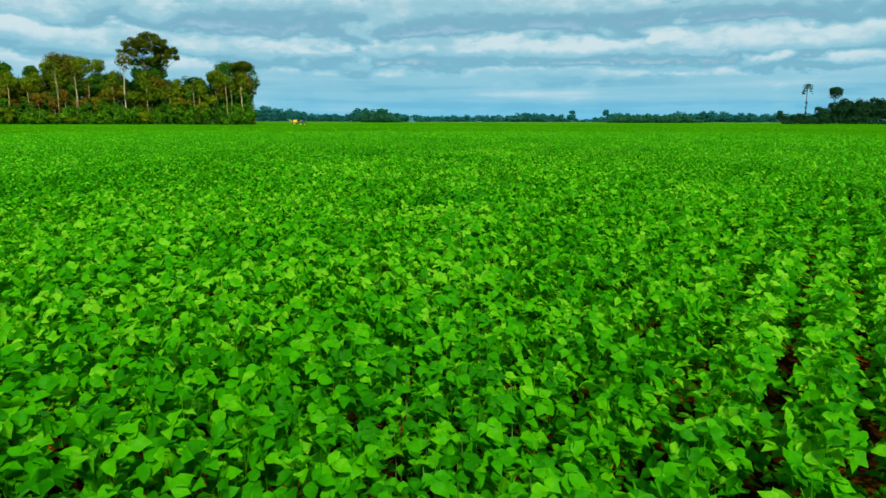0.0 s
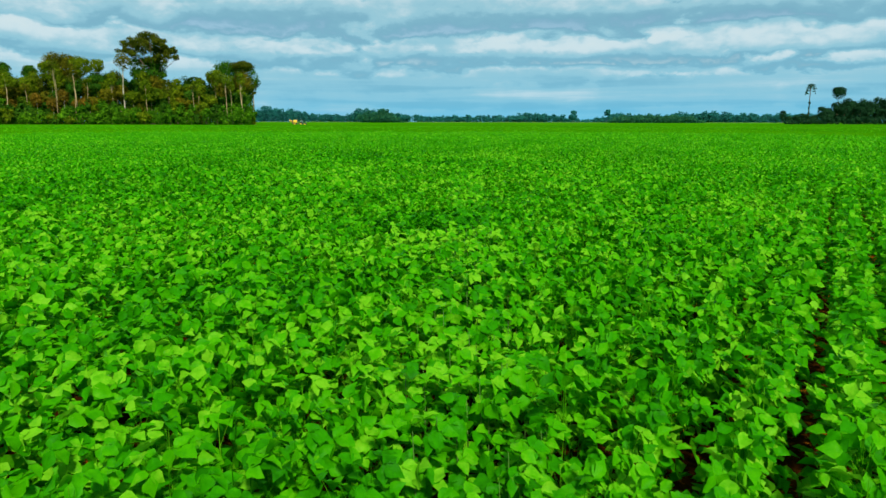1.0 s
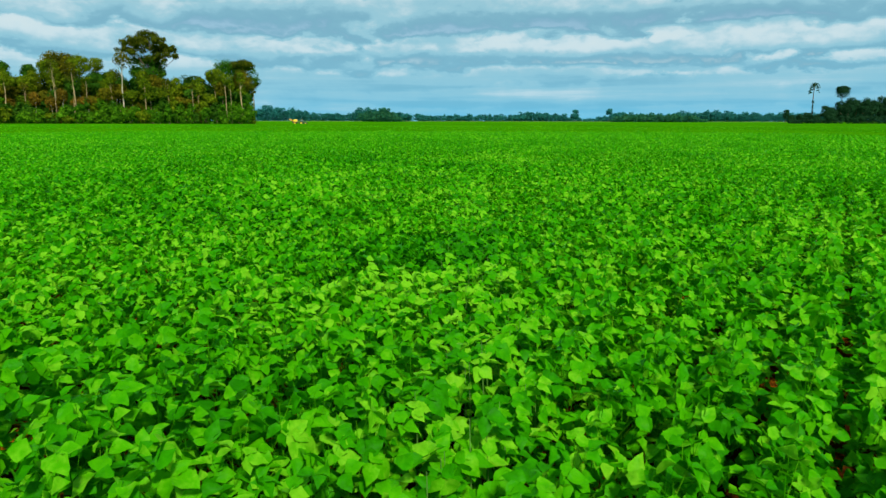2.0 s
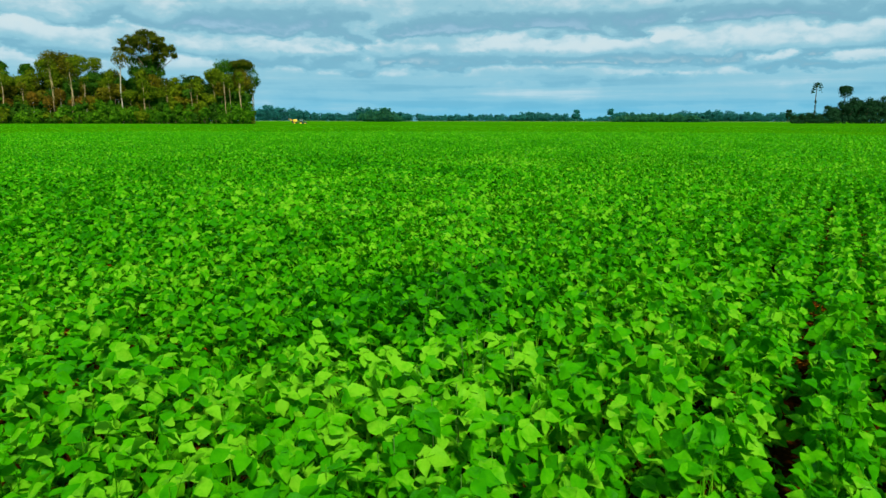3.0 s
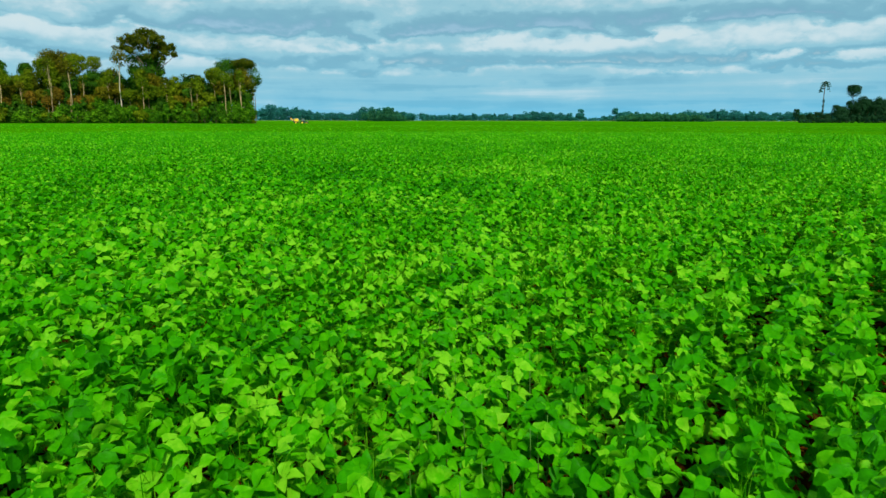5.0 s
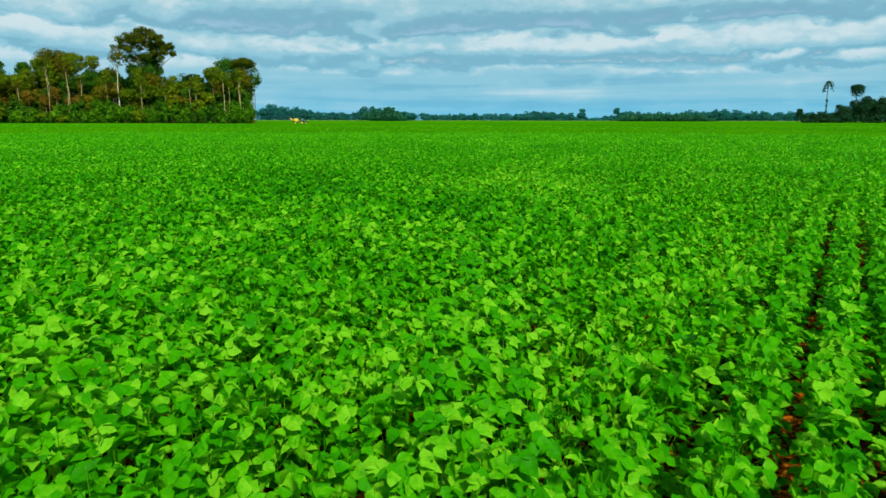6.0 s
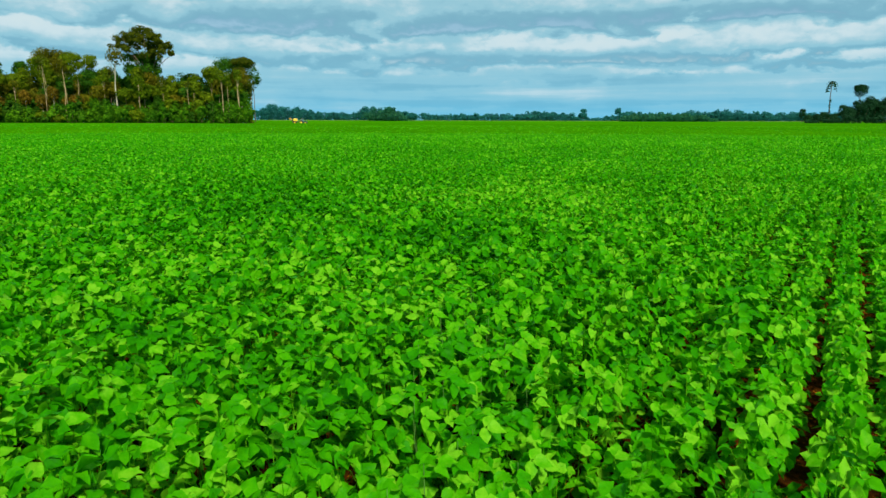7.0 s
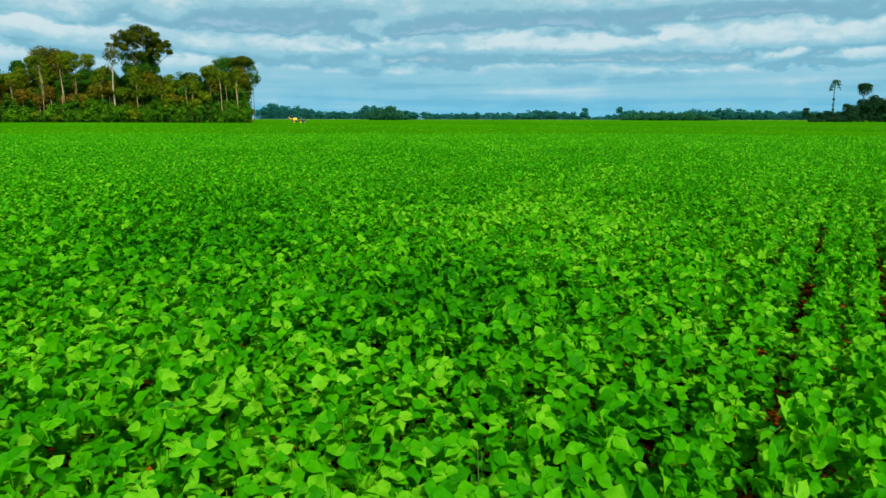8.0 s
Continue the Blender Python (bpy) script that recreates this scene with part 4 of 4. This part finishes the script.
tree(-107.8, 337.0, 26.2, 4.5, 14.4, "fresh", seed=100, bark=MAT_BARK)
tree(-98.4, 317.4, 19.7, 3.9, 11.8, "olive", seed=101, bark=MAT_BARK_TAN)
tree(-101.1, 332.6, 21.1, 5.1, 11.6, "fresh", seed=102)
tree(-98.4, 319.9, 16.4, 5.1, 9.8, "deep", seed=103, bark=MAT_BARK_TAN)
tree(-101.2, 340.3, 24.7, 4.7, 14.9, "fresh", seed=104, bark=MAT_BARK)
tree(-92.4, 324.1, 15.3, 4.3, 9.2, "fresh", seed=105, bark=MAT_BARK_TAN)
tree(-93.9, 335.8, 26.7, 5.5, 14.7, "olive", seed=106, bark=MAT_BARK)
tree(-91.0, 323.0, 15.4, 5.3, 9.2, "deep", seed=107)
tree(-95.9, 338.8, 26.5, 5.0, 14.6, "fresh", seed=108, bark=MAT_BARK)
# trees inside it, seen between the others, coloured dark for the gloom there
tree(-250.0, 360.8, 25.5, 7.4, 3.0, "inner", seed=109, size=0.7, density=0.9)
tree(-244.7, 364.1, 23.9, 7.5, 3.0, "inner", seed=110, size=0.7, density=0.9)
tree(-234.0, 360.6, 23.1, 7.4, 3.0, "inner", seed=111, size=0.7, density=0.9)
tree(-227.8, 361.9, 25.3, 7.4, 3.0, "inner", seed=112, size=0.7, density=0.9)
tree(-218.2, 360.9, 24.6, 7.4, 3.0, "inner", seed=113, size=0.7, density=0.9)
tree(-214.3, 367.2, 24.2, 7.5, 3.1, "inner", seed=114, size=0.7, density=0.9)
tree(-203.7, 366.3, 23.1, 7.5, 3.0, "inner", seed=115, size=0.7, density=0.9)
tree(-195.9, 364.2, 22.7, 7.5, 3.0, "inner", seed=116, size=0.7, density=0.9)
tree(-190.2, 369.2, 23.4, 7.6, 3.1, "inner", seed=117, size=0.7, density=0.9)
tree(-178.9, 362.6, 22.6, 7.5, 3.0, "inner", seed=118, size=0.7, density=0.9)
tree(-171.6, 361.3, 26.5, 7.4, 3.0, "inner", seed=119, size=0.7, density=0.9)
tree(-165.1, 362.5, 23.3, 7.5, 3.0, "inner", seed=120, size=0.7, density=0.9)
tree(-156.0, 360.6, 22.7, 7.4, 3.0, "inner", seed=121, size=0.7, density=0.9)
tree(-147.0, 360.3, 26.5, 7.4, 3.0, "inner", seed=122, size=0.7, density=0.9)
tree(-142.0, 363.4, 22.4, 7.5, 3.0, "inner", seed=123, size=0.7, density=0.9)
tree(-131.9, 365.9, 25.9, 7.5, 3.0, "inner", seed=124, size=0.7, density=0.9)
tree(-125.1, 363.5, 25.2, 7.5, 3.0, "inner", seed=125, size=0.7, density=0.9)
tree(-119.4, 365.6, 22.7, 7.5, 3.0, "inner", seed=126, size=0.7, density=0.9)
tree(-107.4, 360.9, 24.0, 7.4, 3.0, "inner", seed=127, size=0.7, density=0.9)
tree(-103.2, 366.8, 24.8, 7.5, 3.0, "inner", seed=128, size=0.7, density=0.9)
# bushes along its foot
bush(-218.0, 312.8, 10.9, 2.6, "lush", seed=901)
bush(-213.9, 310.0, 8.4, 3.7, "lush", seed=902)
bush(-210.3, 310.4, 7.2, 2.1, "deep", seed=903)
bush(-209.6, 311.3, 11.7, 4.1, "lush", seed=904)
bush(-204.6, 310.1, 8.7, 2.4, "fresh", seed=905)
bush(-204.3, 312.1, 7.9, 3.7, "lush", seed=906)
bush(-198.7, 309.4, 5.6, 3.4, "lush", seed=907)
bush(-197.6, 310.9, 10.6, 3.9, "deep", seed=908)
bush(-194.5, 309.5, 8.7, 3.7, "fresh", seed=909)
bush(-193.4, 312.6, 5.7, 2.7, "deep", seed=910)
bush(-189.5, 312.4, 5.7, 2.8, "lush", seed=911)
bush(-184.0, 307.8, 7.0, 3.8, "lush", seed=912)
bush(-183.2, 309.1, 9.3, 2.8, "deep", seed=913)
bush(-179.8, 310.5, 8.3, 3.7, "lush", seed=914)
bush(-178.2, 312.7, 6.7, 3.2, "deep", seed=915)
bush(-173.7, 309.4, 6.6, 3.1, "fresh", seed=916)
bush(-171.8, 308.9, 5.9, 3.3, "deep", seed=917)
bush(-167.2, 309.0, 9.6, 3.6, "lush", seed=918)
bush(-165.2, 307.4, 4.5, 2.6, "fresh", seed=919)
bush(-162.9, 311.3, 6.2, 3.3, "lush", seed=920)
bush(-160.9, 310.1, 10.8, 2.7, "lush", seed=921)
bush(-156.1, 309.7, 6.7, 2.8, "lush", seed=922)
bush(-154.8, 312.6, 7.1, 2.8, "lush", seed=923)
bush(-151.8, 312.3, 6.6, 4.2, "lush", seed=924)
bush(-150.5, 312.5, 9.4, 2.5, "lush", seed=925)
bush(-143.8, 307.7, 11.0, 2.8, "lush", seed=926)
bush(-143.2, 308.5, 7.4, 3.8, "lush", seed=927)
bush(-141.0, 311.6, 8.5, 3.1, "lush", seed=928)
bush(-137.3, 309.0, 7.1, 4.2, "lush", seed=929)
bush(-135.1, 309.7, 9.5, 3.2, "lush", seed=930)
bush(-131.5, 308.3, 7.2, 3.4, "fresh", seed=931)
bush(-130.3, 311.6, 8.1, 3.9, "lush", seed=932)
bush(-124.8, 309.1, 6.8, 4.1, "lush", seed=933)
bush(-123.8, 312.6, 5.7, 3.9, "lush", seed=934)
bush(-120.3, 308.4, 10.9, 2.2, "lush", seed=935)
bush(-117.8, 311.8, 8.4, 2.6, "lush", seed=936)
bush(-114.1, 311.5, 4.5, 3.4, "lush", seed=937)
bush(-110.8, 309.4, 10.2, 2.6, "lush", seed=938)
bush(-108.4, 310.0, 6.1, 2.1, "deep", seed=939)
bush(-106.9, 312.8, 11.7, 4.2, "fresh", seed=940)
bush(-103.4, 308.0, 8.8, 2.7, "lush", seed=941)
bush(-99.3, 310.1, 6.4, 1.9, "deep", seed=942)
bush(-97.8, 313.2, 10.3, 2.7, "lush", seed=943)
bush(-94.2, 308.9, 6.5, 3.7, "lush", seed=944)
bush(-91.2, 307.9, 4.6, 2.0, "deep", seed=945)
bush(-88.2, 307.5, 9.8, 3.4, "lush", seed=946)
bush(-84.4, 308.1, 7.5, 2.9, "lush", seed=947)
bush(-83.4, 310.4, 4.7, 2.1, "fresh", seed=948)
bush(-219.8, 316.1, 14.0, 3.8, "fresh", seed=949)
bush(-216.4, 316.9, 14.4, 3.1, "deep", seed=950)
bush(-213.9, 319.0, 9.5, 2.8, "fresh", seed=951)
bush(-208.1, 316.3, 9.8, 2.7, "lush", seed=952)
bush(-204.0, 315.9, 12.8, 4.0, "deep", seed=953)
bush(-200.9, 317.3, 14.4, 2.9, "lush", seed=954)
bush(-196.9, 317.2, 11.1, 3.9, "deep", seed=955)
bush(-193.3, 317.8, 11.1, 3.0, "deep", seed=956)
bush(-189.7, 318.4, 12.1, 3.9, "deep", seed=957)
bush(-186.0, 318.9, 12.4, 4.1, "fresh", seed=958)
bush(-182.0, 318.8, 13.7, 3.8, "deep", seed=959)
bush(-177.9, 318.6, 14.1, 3.2, "deep", seed=960)
bush(-173.2, 317.1, 12.9, 3.4, "olive", seed=961)
bush(-168.4, 315.6, 10.8, 3.7, "deep", seed=962)
bush(-164.6, 315.9, 10.5, 2.8, "deep", seed=963)
bush(-162.1, 318.8, 13.4, 2.8, "deep", seed=964)
bush(-158.3, 319.1, 11.1, 2.9, "fresh", seed=965)
bush(-152.8, 315.9, 12.3, 3.5, "lush", seed=966)
bush(-149.0, 316.3, 12.0, 3.1, "deep", seed=967)
bush(-145.4, 316.9, 10.0, 2.9, "lush", seed=968)
bush(-142.2, 318.8, 9.4, 3.5, "olive", seed=969)
bush(-137.0, 316.0, 10.8, 3.2, "olive", seed=970)
bush(-134.2, 318.9, 11.4, 3.3, "fresh", seed=971)
bush(-130.3, 319.1, 13.7, 2.8, "lush", seed=972)
bush(-126.0, 318.2, 13.8, 3.4, "deep", seed=973)
bush(-121.1, 315.8, 14.3, 3.0, "fresh", seed=974)
bush(-117.7, 317.4, 11.0, 3.8, "lush", seed=975)
bush(-114.1, 318.5, 13.2, 3.7, "olive", seed=976)
bush(-110.1, 318.4, 11.3, 3.3, "lush", seed=977)
bush(-105.9, 318.0, 9.2, 3.2, "lush", seed=978)
bush(-101.5, 316.6, 11.1, 3.5, "deep", seed=979)
bush(-98.3, 319.2, 12.8, 3.0, "deep", seed=980)
bush(-93.3, 315.9, 11.9, 3.7, "lush", seed=981)
bush(-89.9, 317.8, 13.9, 3.4, "lush", seed=982)
bush(-85.6, 316.9, 12.1, 3.3, "lush", seed=983)
# bushes added inside to close see-through gaps, gloom put into their colour
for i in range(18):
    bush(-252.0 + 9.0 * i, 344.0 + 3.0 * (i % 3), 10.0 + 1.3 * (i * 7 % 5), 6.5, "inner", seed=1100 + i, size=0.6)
# the wood to the east, its shade put into the dark leaf colour
tree(264.0, 500.1, 10.9, 3.0, 3.3, "shade", seed=129)
tree(272.0, 505.8, 6.8, 3.4, 2.1, "shade", seed=130)
tree(279.7, 508.6, 7.6, 3.9, 2.1, "shade", seed=131)
tree(286.6, 511.5, 8.9, 3.6, 2.1, "shade", seed=132)
tree(295.4, 514.3, 7.7, 3.9, 2.1, "shade", seed=133)
tree(300.4, 511.5, 14.5, 4.4, 3.0, "shade", seed=134)
tree(322.5, 528.6, 29.7, 6.3, 19.7, "shade", seed=135, flat=0.5, lobes=10, label="umbrella-crowned tree rising out of the wood, coloured dark for shade")
tree(307.0, 514.2, 13.2, 5.3, 3.0, "shade", seed=136, size=0.6)
tree(325.8, 539.9, 12.5, 6.1, 2.1, "shade", seed=137, size=0.65)
tree(313.8, 515.0, 18.4, 5.3, 3.0, "shade", seed=138, size=0.6)
tree(332.3, 539.9, 17.8, 6.1, 2.1, "shade", seed=139, size=0.65)
tree(317.4, 511.0, 20.8, 5.2, 3.0, "shade", seed=140, size=0.6)
tree(338.9, 539.9, 20.4, 6.1, 2.1, "shade", seed=141, size=0.65)
tree(325.5, 513.8, 18.3, 5.3, 3.0, "shade", seed=142, size=0.6)
tree(345.5, 539.9, 17.8, 6.1, 2.1, "shade", seed=143, size=0.65)
tree(328.8, 509.3, 20.3, 5.2, 3.0, "shade", seed=144, size=0.6)
tree(352.1, 539.9, 20.1, 6.1, 2.1, "shade", seed=145, size=0.65)
tree(335.2, 509.6, 19.0, 5.2, 3.0, "shade", seed=146, size=0.6)
tree(358.6, 539.9, 18.6, 6.1, 2.1, "shade", seed=147, size=0.65)
tree(343.4, 512.5, 21.7, 5.2, 3.0, "shade", seed=148, size=0.6)
tree(365.3, 539.9, 21.4, 6.1, 2.1, "shade", seed=149, size=0.65)
tree(348.2, 510.3, 20.8, 5.2, 3.0, "shade", seed=150, size=0.6)
tree(371.9, 539.9, 20.4, 6.1, 2.1, "shade", seed=151, size=0.65)
tree(361.0, 519.7, 22.8, 5.3, 3.0, "shade", seed=152, size=0.6)
tree(378.5, 539.9, 22.2, 6.1, 2.1, "shade", seed=153, size=0.65)
tree(361.6, 511.6, 23.3, 5.2, 3.0, "shade", seed=154, size=0.6)
tree(385.1, 539.9, 23.1, 6.1, 2.1, "shade", seed=155, size=0.65)
tree(368.0, 511.7, 22.4, 5.2, 3.0, "shade", seed=156, size=0.6)
tree(391.8, 539.9, 22.2, 6.1, 2.1, "shade", seed=157, size=0.65)
tree(378.6, 517.5, 24.0, 5.3, 3.0, "shade", seed=158, size=0.6)
tree(398.3, 539.9, 23.6, 6.1, 2.1, "shade", seed=159, size=0.65)
tree(387.2, 517.0, 24.8, 5.3, 3.0, "shade", seed=160, size=0.6)
tree(407.8, 539.9, 24.5, 6.1, 2.1, "shade", seed=161, size=0.65)
tree(392.1, 511.6, 23.7, 5.2, 3.0, "shade", seed=162, size=0.6)
tree(417.3, 539.9, 23.6, 6.1, 2.1, "shade", seed=163, size=0.65)
tree(406.1, 518.1, 26.1, 5.3, 3.0, "shade", seed=164, size=0.6)
tree(426.6, 539.9, 25.8, 6.1, 2.1, "shade", seed=165, size=0.65)
tree(413.4, 515.7, 25.2, 5.3, 3.0, "shade", seed=166, size=0.6)
tree(436.1, 539.9, 24.9, 6.1, 2.1, "shade", seed=167, size=0.65)
bush(265.3, 495.2, 4.3, 3.0, "shade", seed=984)
bush(269.7, 494.5, 3.7, 3.3, "shade", seed=985)
bush(276.4, 498.0, 5.5, 2.8, "shade", seed=986)
bush(278.4, 493.2, 4.0, 3.4, "shade", seed=987)
bush(283.0, 492.9, 5.7, 3.9, "shade", seed=988)
bush(289.3, 495.8, 4.6, 2.6, "shade", seed=989)
bush(294.4, 496.3, 7.1, 3.8, "shade", seed=990)
bush(299.3, 496.4, 5.5, 3.0, "shade", seed=991)
bush(305.2, 498.4, 7.1, 2.7, "shade", seed=992)
bush(309.0, 496.9, 7.2, 2.7, "shade", seed=993)
bush(313.1, 495.6, 5.3, 4.0, "shade", seed=994)
bush(318.8, 497.1, 7.2, 3.7, "shade", seed=995)
bush(324.0, 497.7, 7.1, 3.8, "shade", seed=996)
bush(326.5, 494.4, 6.5, 2.5, "shade", seed=997)
bush(333.2, 497.2, 5.8, 4.2, "shade", seed=998)
bush(336.8, 495.6, 7.0, 3.0, "shade", seed=999)
bush(340.8, 494.5, 4.4, 2.8, "shade", seed=1000)
bush(344.9, 493.4, 6.3, 2.7, "shade", seed=1001)
bush(350.9, 495.3, 5.5, 3.7, "shade", seed=1002)
bush(354.7, 493.9, 7.0, 3.3, "shade", seed=1003)
bush(361.6, 496.9, 6.1, 3.6, "shade", seed=1004)
bush(367.3, 498.2, 7.0, 3.0, "shade", seed=1005)
bush(370.3, 495.8, 5.7, 4.0, "shade", seed=1006)
bush(375.4, 496.1, 5.3, 3.3, "shade", seed=1007)
bush(381.2, 497.5, 4.7, 3.1, "shade", seed=1008)
bush(383.0, 493.5, 6.6, 3.2, "shade", seed=1009)
bush(391.3, 498.0, 6.6, 3.7, "shade", seed=1010)
bush(394.8, 496.6, 4.4, 2.7, "shade", seed=1011)
bush(400.3, 497.3, 6.4, 2.7, "shade", seed=1012)
palm(294.4, 520.0, 35.6)
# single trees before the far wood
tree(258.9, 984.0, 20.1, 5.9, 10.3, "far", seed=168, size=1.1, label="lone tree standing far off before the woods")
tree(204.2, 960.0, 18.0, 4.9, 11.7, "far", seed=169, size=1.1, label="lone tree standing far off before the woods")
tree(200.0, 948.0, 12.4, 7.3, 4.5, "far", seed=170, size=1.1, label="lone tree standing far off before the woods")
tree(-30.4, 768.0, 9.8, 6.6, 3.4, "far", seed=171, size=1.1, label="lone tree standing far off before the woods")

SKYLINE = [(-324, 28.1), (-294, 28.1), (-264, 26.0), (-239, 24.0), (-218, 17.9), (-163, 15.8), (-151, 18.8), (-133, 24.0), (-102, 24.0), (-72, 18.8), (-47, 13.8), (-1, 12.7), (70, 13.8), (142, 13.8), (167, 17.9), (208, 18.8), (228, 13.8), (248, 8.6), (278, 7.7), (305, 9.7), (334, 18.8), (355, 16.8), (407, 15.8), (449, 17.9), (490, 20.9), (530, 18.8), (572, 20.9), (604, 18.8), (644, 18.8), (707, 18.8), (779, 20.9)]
far_wood("far_wood", 1200.0, SKYLINE, "far", 7.0, 41, 1.25, 16.0, "distant dark wood along the skyline, painted bluish green for haze")
far_wood("far_grove", 1032.0, [(-110, 13), (-96, 19), (-79, 20), (-65, 17), (-53, 10)], "far_light_hazed", 4.8, 42, 1.2, 10.0,
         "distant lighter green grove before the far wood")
far_wood("far_grove", 1056.0, [(286, 7), (300, 13), (330, 14), (360, 13), (408, 14), (422, 7)], "far_light_hazed", 5.4, 43, 1.2, 10.0,
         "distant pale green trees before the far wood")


# ---- tractor and sprayer ----
MAT_GREEN_PAINT = plain_material("green_paint", (0.02, 0.10, 0.025), 0.35, coat=0.4, vary=0.1)
MAT_YELLOW_PAINT = plain_material("yellow_paint", (0.76, 0.54, 0.02), 0.35, coat=0.4, vary=0.1)
MAT_ORANGE_PAINT = plain_material("tank_yellow", (0.66, 0.38, 0.015), 0.4, coat=0.3, vary=0.15)
MAT_RUBBER = plain_material("rubber", (0.02, 0.02, 0.02), 0.8)
MAT_DARK_METAL = plain_material("dark_metal", (0.06, 0.06, 0.06), 0.5, metal=0.6)
MAT_CAB_GLASS, _nt, _b, _o = material("cab_glass")
_b.inputs["Base Color"].default_value = (0.35, 0.42, 0.45, 1)
_b.inputs["Roughness"].default_value, _b.inputs["Transmission Weight"].default_value = 0.05, 0.7


def box(size, centre, bevel=0.06, taper=1.0):
    bm = bmesh.new()
    bmesh.ops.create_cube(bm, size=1.0)
    for v in bm.verts:
        k = taper if v.co.z > 0 else 1.0
        v.co = Vector((v.co.x * size[0] * k, v.co.y * size[1] * k, v.co.z * size[2]))
    bmesh.ops.bevel(bm, geom=bm.edges[:], offset=bevel, segments=2, affect="EDGES", profile=0.6)
    bmesh.ops.translate(bm, verts=bm.verts, vec=centre)
    return bm


def lathe(profile, centre, sides=24):
    """A wheel-like body turned about the y axis: profile of (radius, y)."""
    bm = bmesh.new()
    rings = []
    for r, y in profile:
        rings.append([bm.verts.new((centre[0] + r * math.cos(2 * math.pi * k / sides), centre[1] + y,
                                    centre[2] + r * math.sin(2 * math.pi * k / sides))) for k in range(sides)])
    for a, b in zip(rings, rings[1:]):
        for k in range(sides):
            bm.faces.new((a[k], a[(k + 1) % sides], b[(k + 1) % sides], b[k]))
    bm.faces.new(rings[0])
    bm.faces.new(rings[-1][::-1])
    bmesh.ops.recalc_face_normals(bm, faces=bm.faces)
    return bm


def wheel(parent, x, y, r, w, rim_mat):
    tyre = part("wheel", lathe([(r * 0.55, -w / 2), (r * 0.9, -w / 2), (r, -w * 0.3), (r, w * 0.3), (r * 0.9, w / 2), (r * 0.55, w / 2)], (x, y, r)),
                MAT_RUBBER, parent, "black rubber tyre")
    part("rim", lathe([(r * 0.1, -w * 0.54), (r * 0.5, -w * 0.54), (r * 0.56, -w * 0.40), (r * 0.56, w * 0.40), (r * 0.5, w * 0.54), (r * 0.1, w * 0.54)], (x, y, r)),
         rim_mat, tyre, "yellow wheel rim")


def bar(parent, name, a, b, r, mat, label=""):
    v, t = tube([a, b], (r, r), 6)
    return mesh_part(name, mesh_from(name, v, t, mat), parent, None, label)


def tractor(x, y, turn):
    ob = new("tractor")
    tagged(ob, "dark green farm tractor with a glazed cab in the crop", "tractor")
    part("hood", box((1.7, 0.9, 0.8), (1.35, 0, 1.45), 0.1, 0.9), MAT_GREEN_PAINT, ob)
    part("chassis", box((3.2, 0.6, 0.45), (0.5, 0, 0.95), 0.05), MAT_DARK_METAL, ob)
    cab = part("cab", box((1.35, 1.45, 1.25), (-0.15, 0, 2.15), 0.08, 0.88), MAT_CAB_GLASS, ob, "glazed cab")
    part("roof", box((1.5, 1.6, 0.16), (-0.15, 0, 2.84), 0.06), MAT_GREEN_PAINT, cab)
    for px in (-0.78, 0.48):
        for py in (-0.70, 0.70):
            bar(cab, "post", (px, py, 1.5), (px * 0.9, py * 0.9, 2.8), 0.04, MAT_DARK_METAL)
    for s in (-1, 1):
        wheel(ob, -0.35, s * 1.0, 0.88, 0.5, MAT_YELLOW_PAINT)
        wheel(ob, 1.75, s * 0.9, 0.66, 0.4, MAT_YELLOW_PAINT)
        part("fender", box((1.3, 0.45, 0.10), (-0.35, s * 0.95, 1.82), 0.04), MAT_GREEN_PAINT, ob)
    bar(ob, "exhaust", (1.0, 0.3, 1.8), (1.0, 0.3, 2.75), 0.05, MAT_DARK_METAL)
    ob.matrix_basis = pose(x, y, 0, 0, 0, turn)


def sprayer(x, y, turn):
    ob = new("crop_sprayer")
    tagged(ob, "yellow trailed crop sprayer with raised folded booms", "crop sprayer")
    part("tank", box((2.1, 1.5, 1.35), (0, 0, 2.15), 0.3, 0.85), MAT_YELLOW_PAINT, ob)
    part("chassis", box((3.0, 0.8, 0.3), (0.2, 0, 1.25), 0.04), MAT_DARK_METAL, ob)
    bar(ob, "drawbar", (1.6, 0, 1.1), (2.9, 0, 0.8), 0.09, MAT_DARK_METAL)
    for s in (-1, 1):
        wheel(ob, -0.2, s * 0.95, 0.80, 0.35, MAT_YELLOW_PAINT)
        boom = bar(ob, "boom", (-1.0, s * 1.0, 1.9), (-2.9, s * 1.2, 3.0), 0.09, MAT_ORANGE_PAINT, "orange folded spray boom")
        bar(boom, "lower_rail", (-1.0, s * 1.0, 1.4), (-2.9, s * 1.2, 2.6), 0.06, MAT_ORANGE_PAINT)
        for f in (0.15, 0.4, 0.65, 0.9):
            bar(boom, "strut", (-1.0 - 1.9 * f, s * (1.0 + 0.2 * f), 1.4 + 1.2 * f), (-1.0 - 1.9 * (f + 0.08), s * (1.0 + 0.2 * f), 1.9 + 1.1 * (f + 0.08)), 0.04, MAT_ORANGE_PAINT)
    part("boom_frame", box((0.3, 2.2, 1.3), (-1.35, 0, 1.65), 0.05), MAT_DARK_METAL, ob)
    ob.matrix_basis = pose(x, y, 0, 0, 0, turn)


tractor(-66.6, 342.0, 0)
sprayer(-69.9, 342.0, 0)
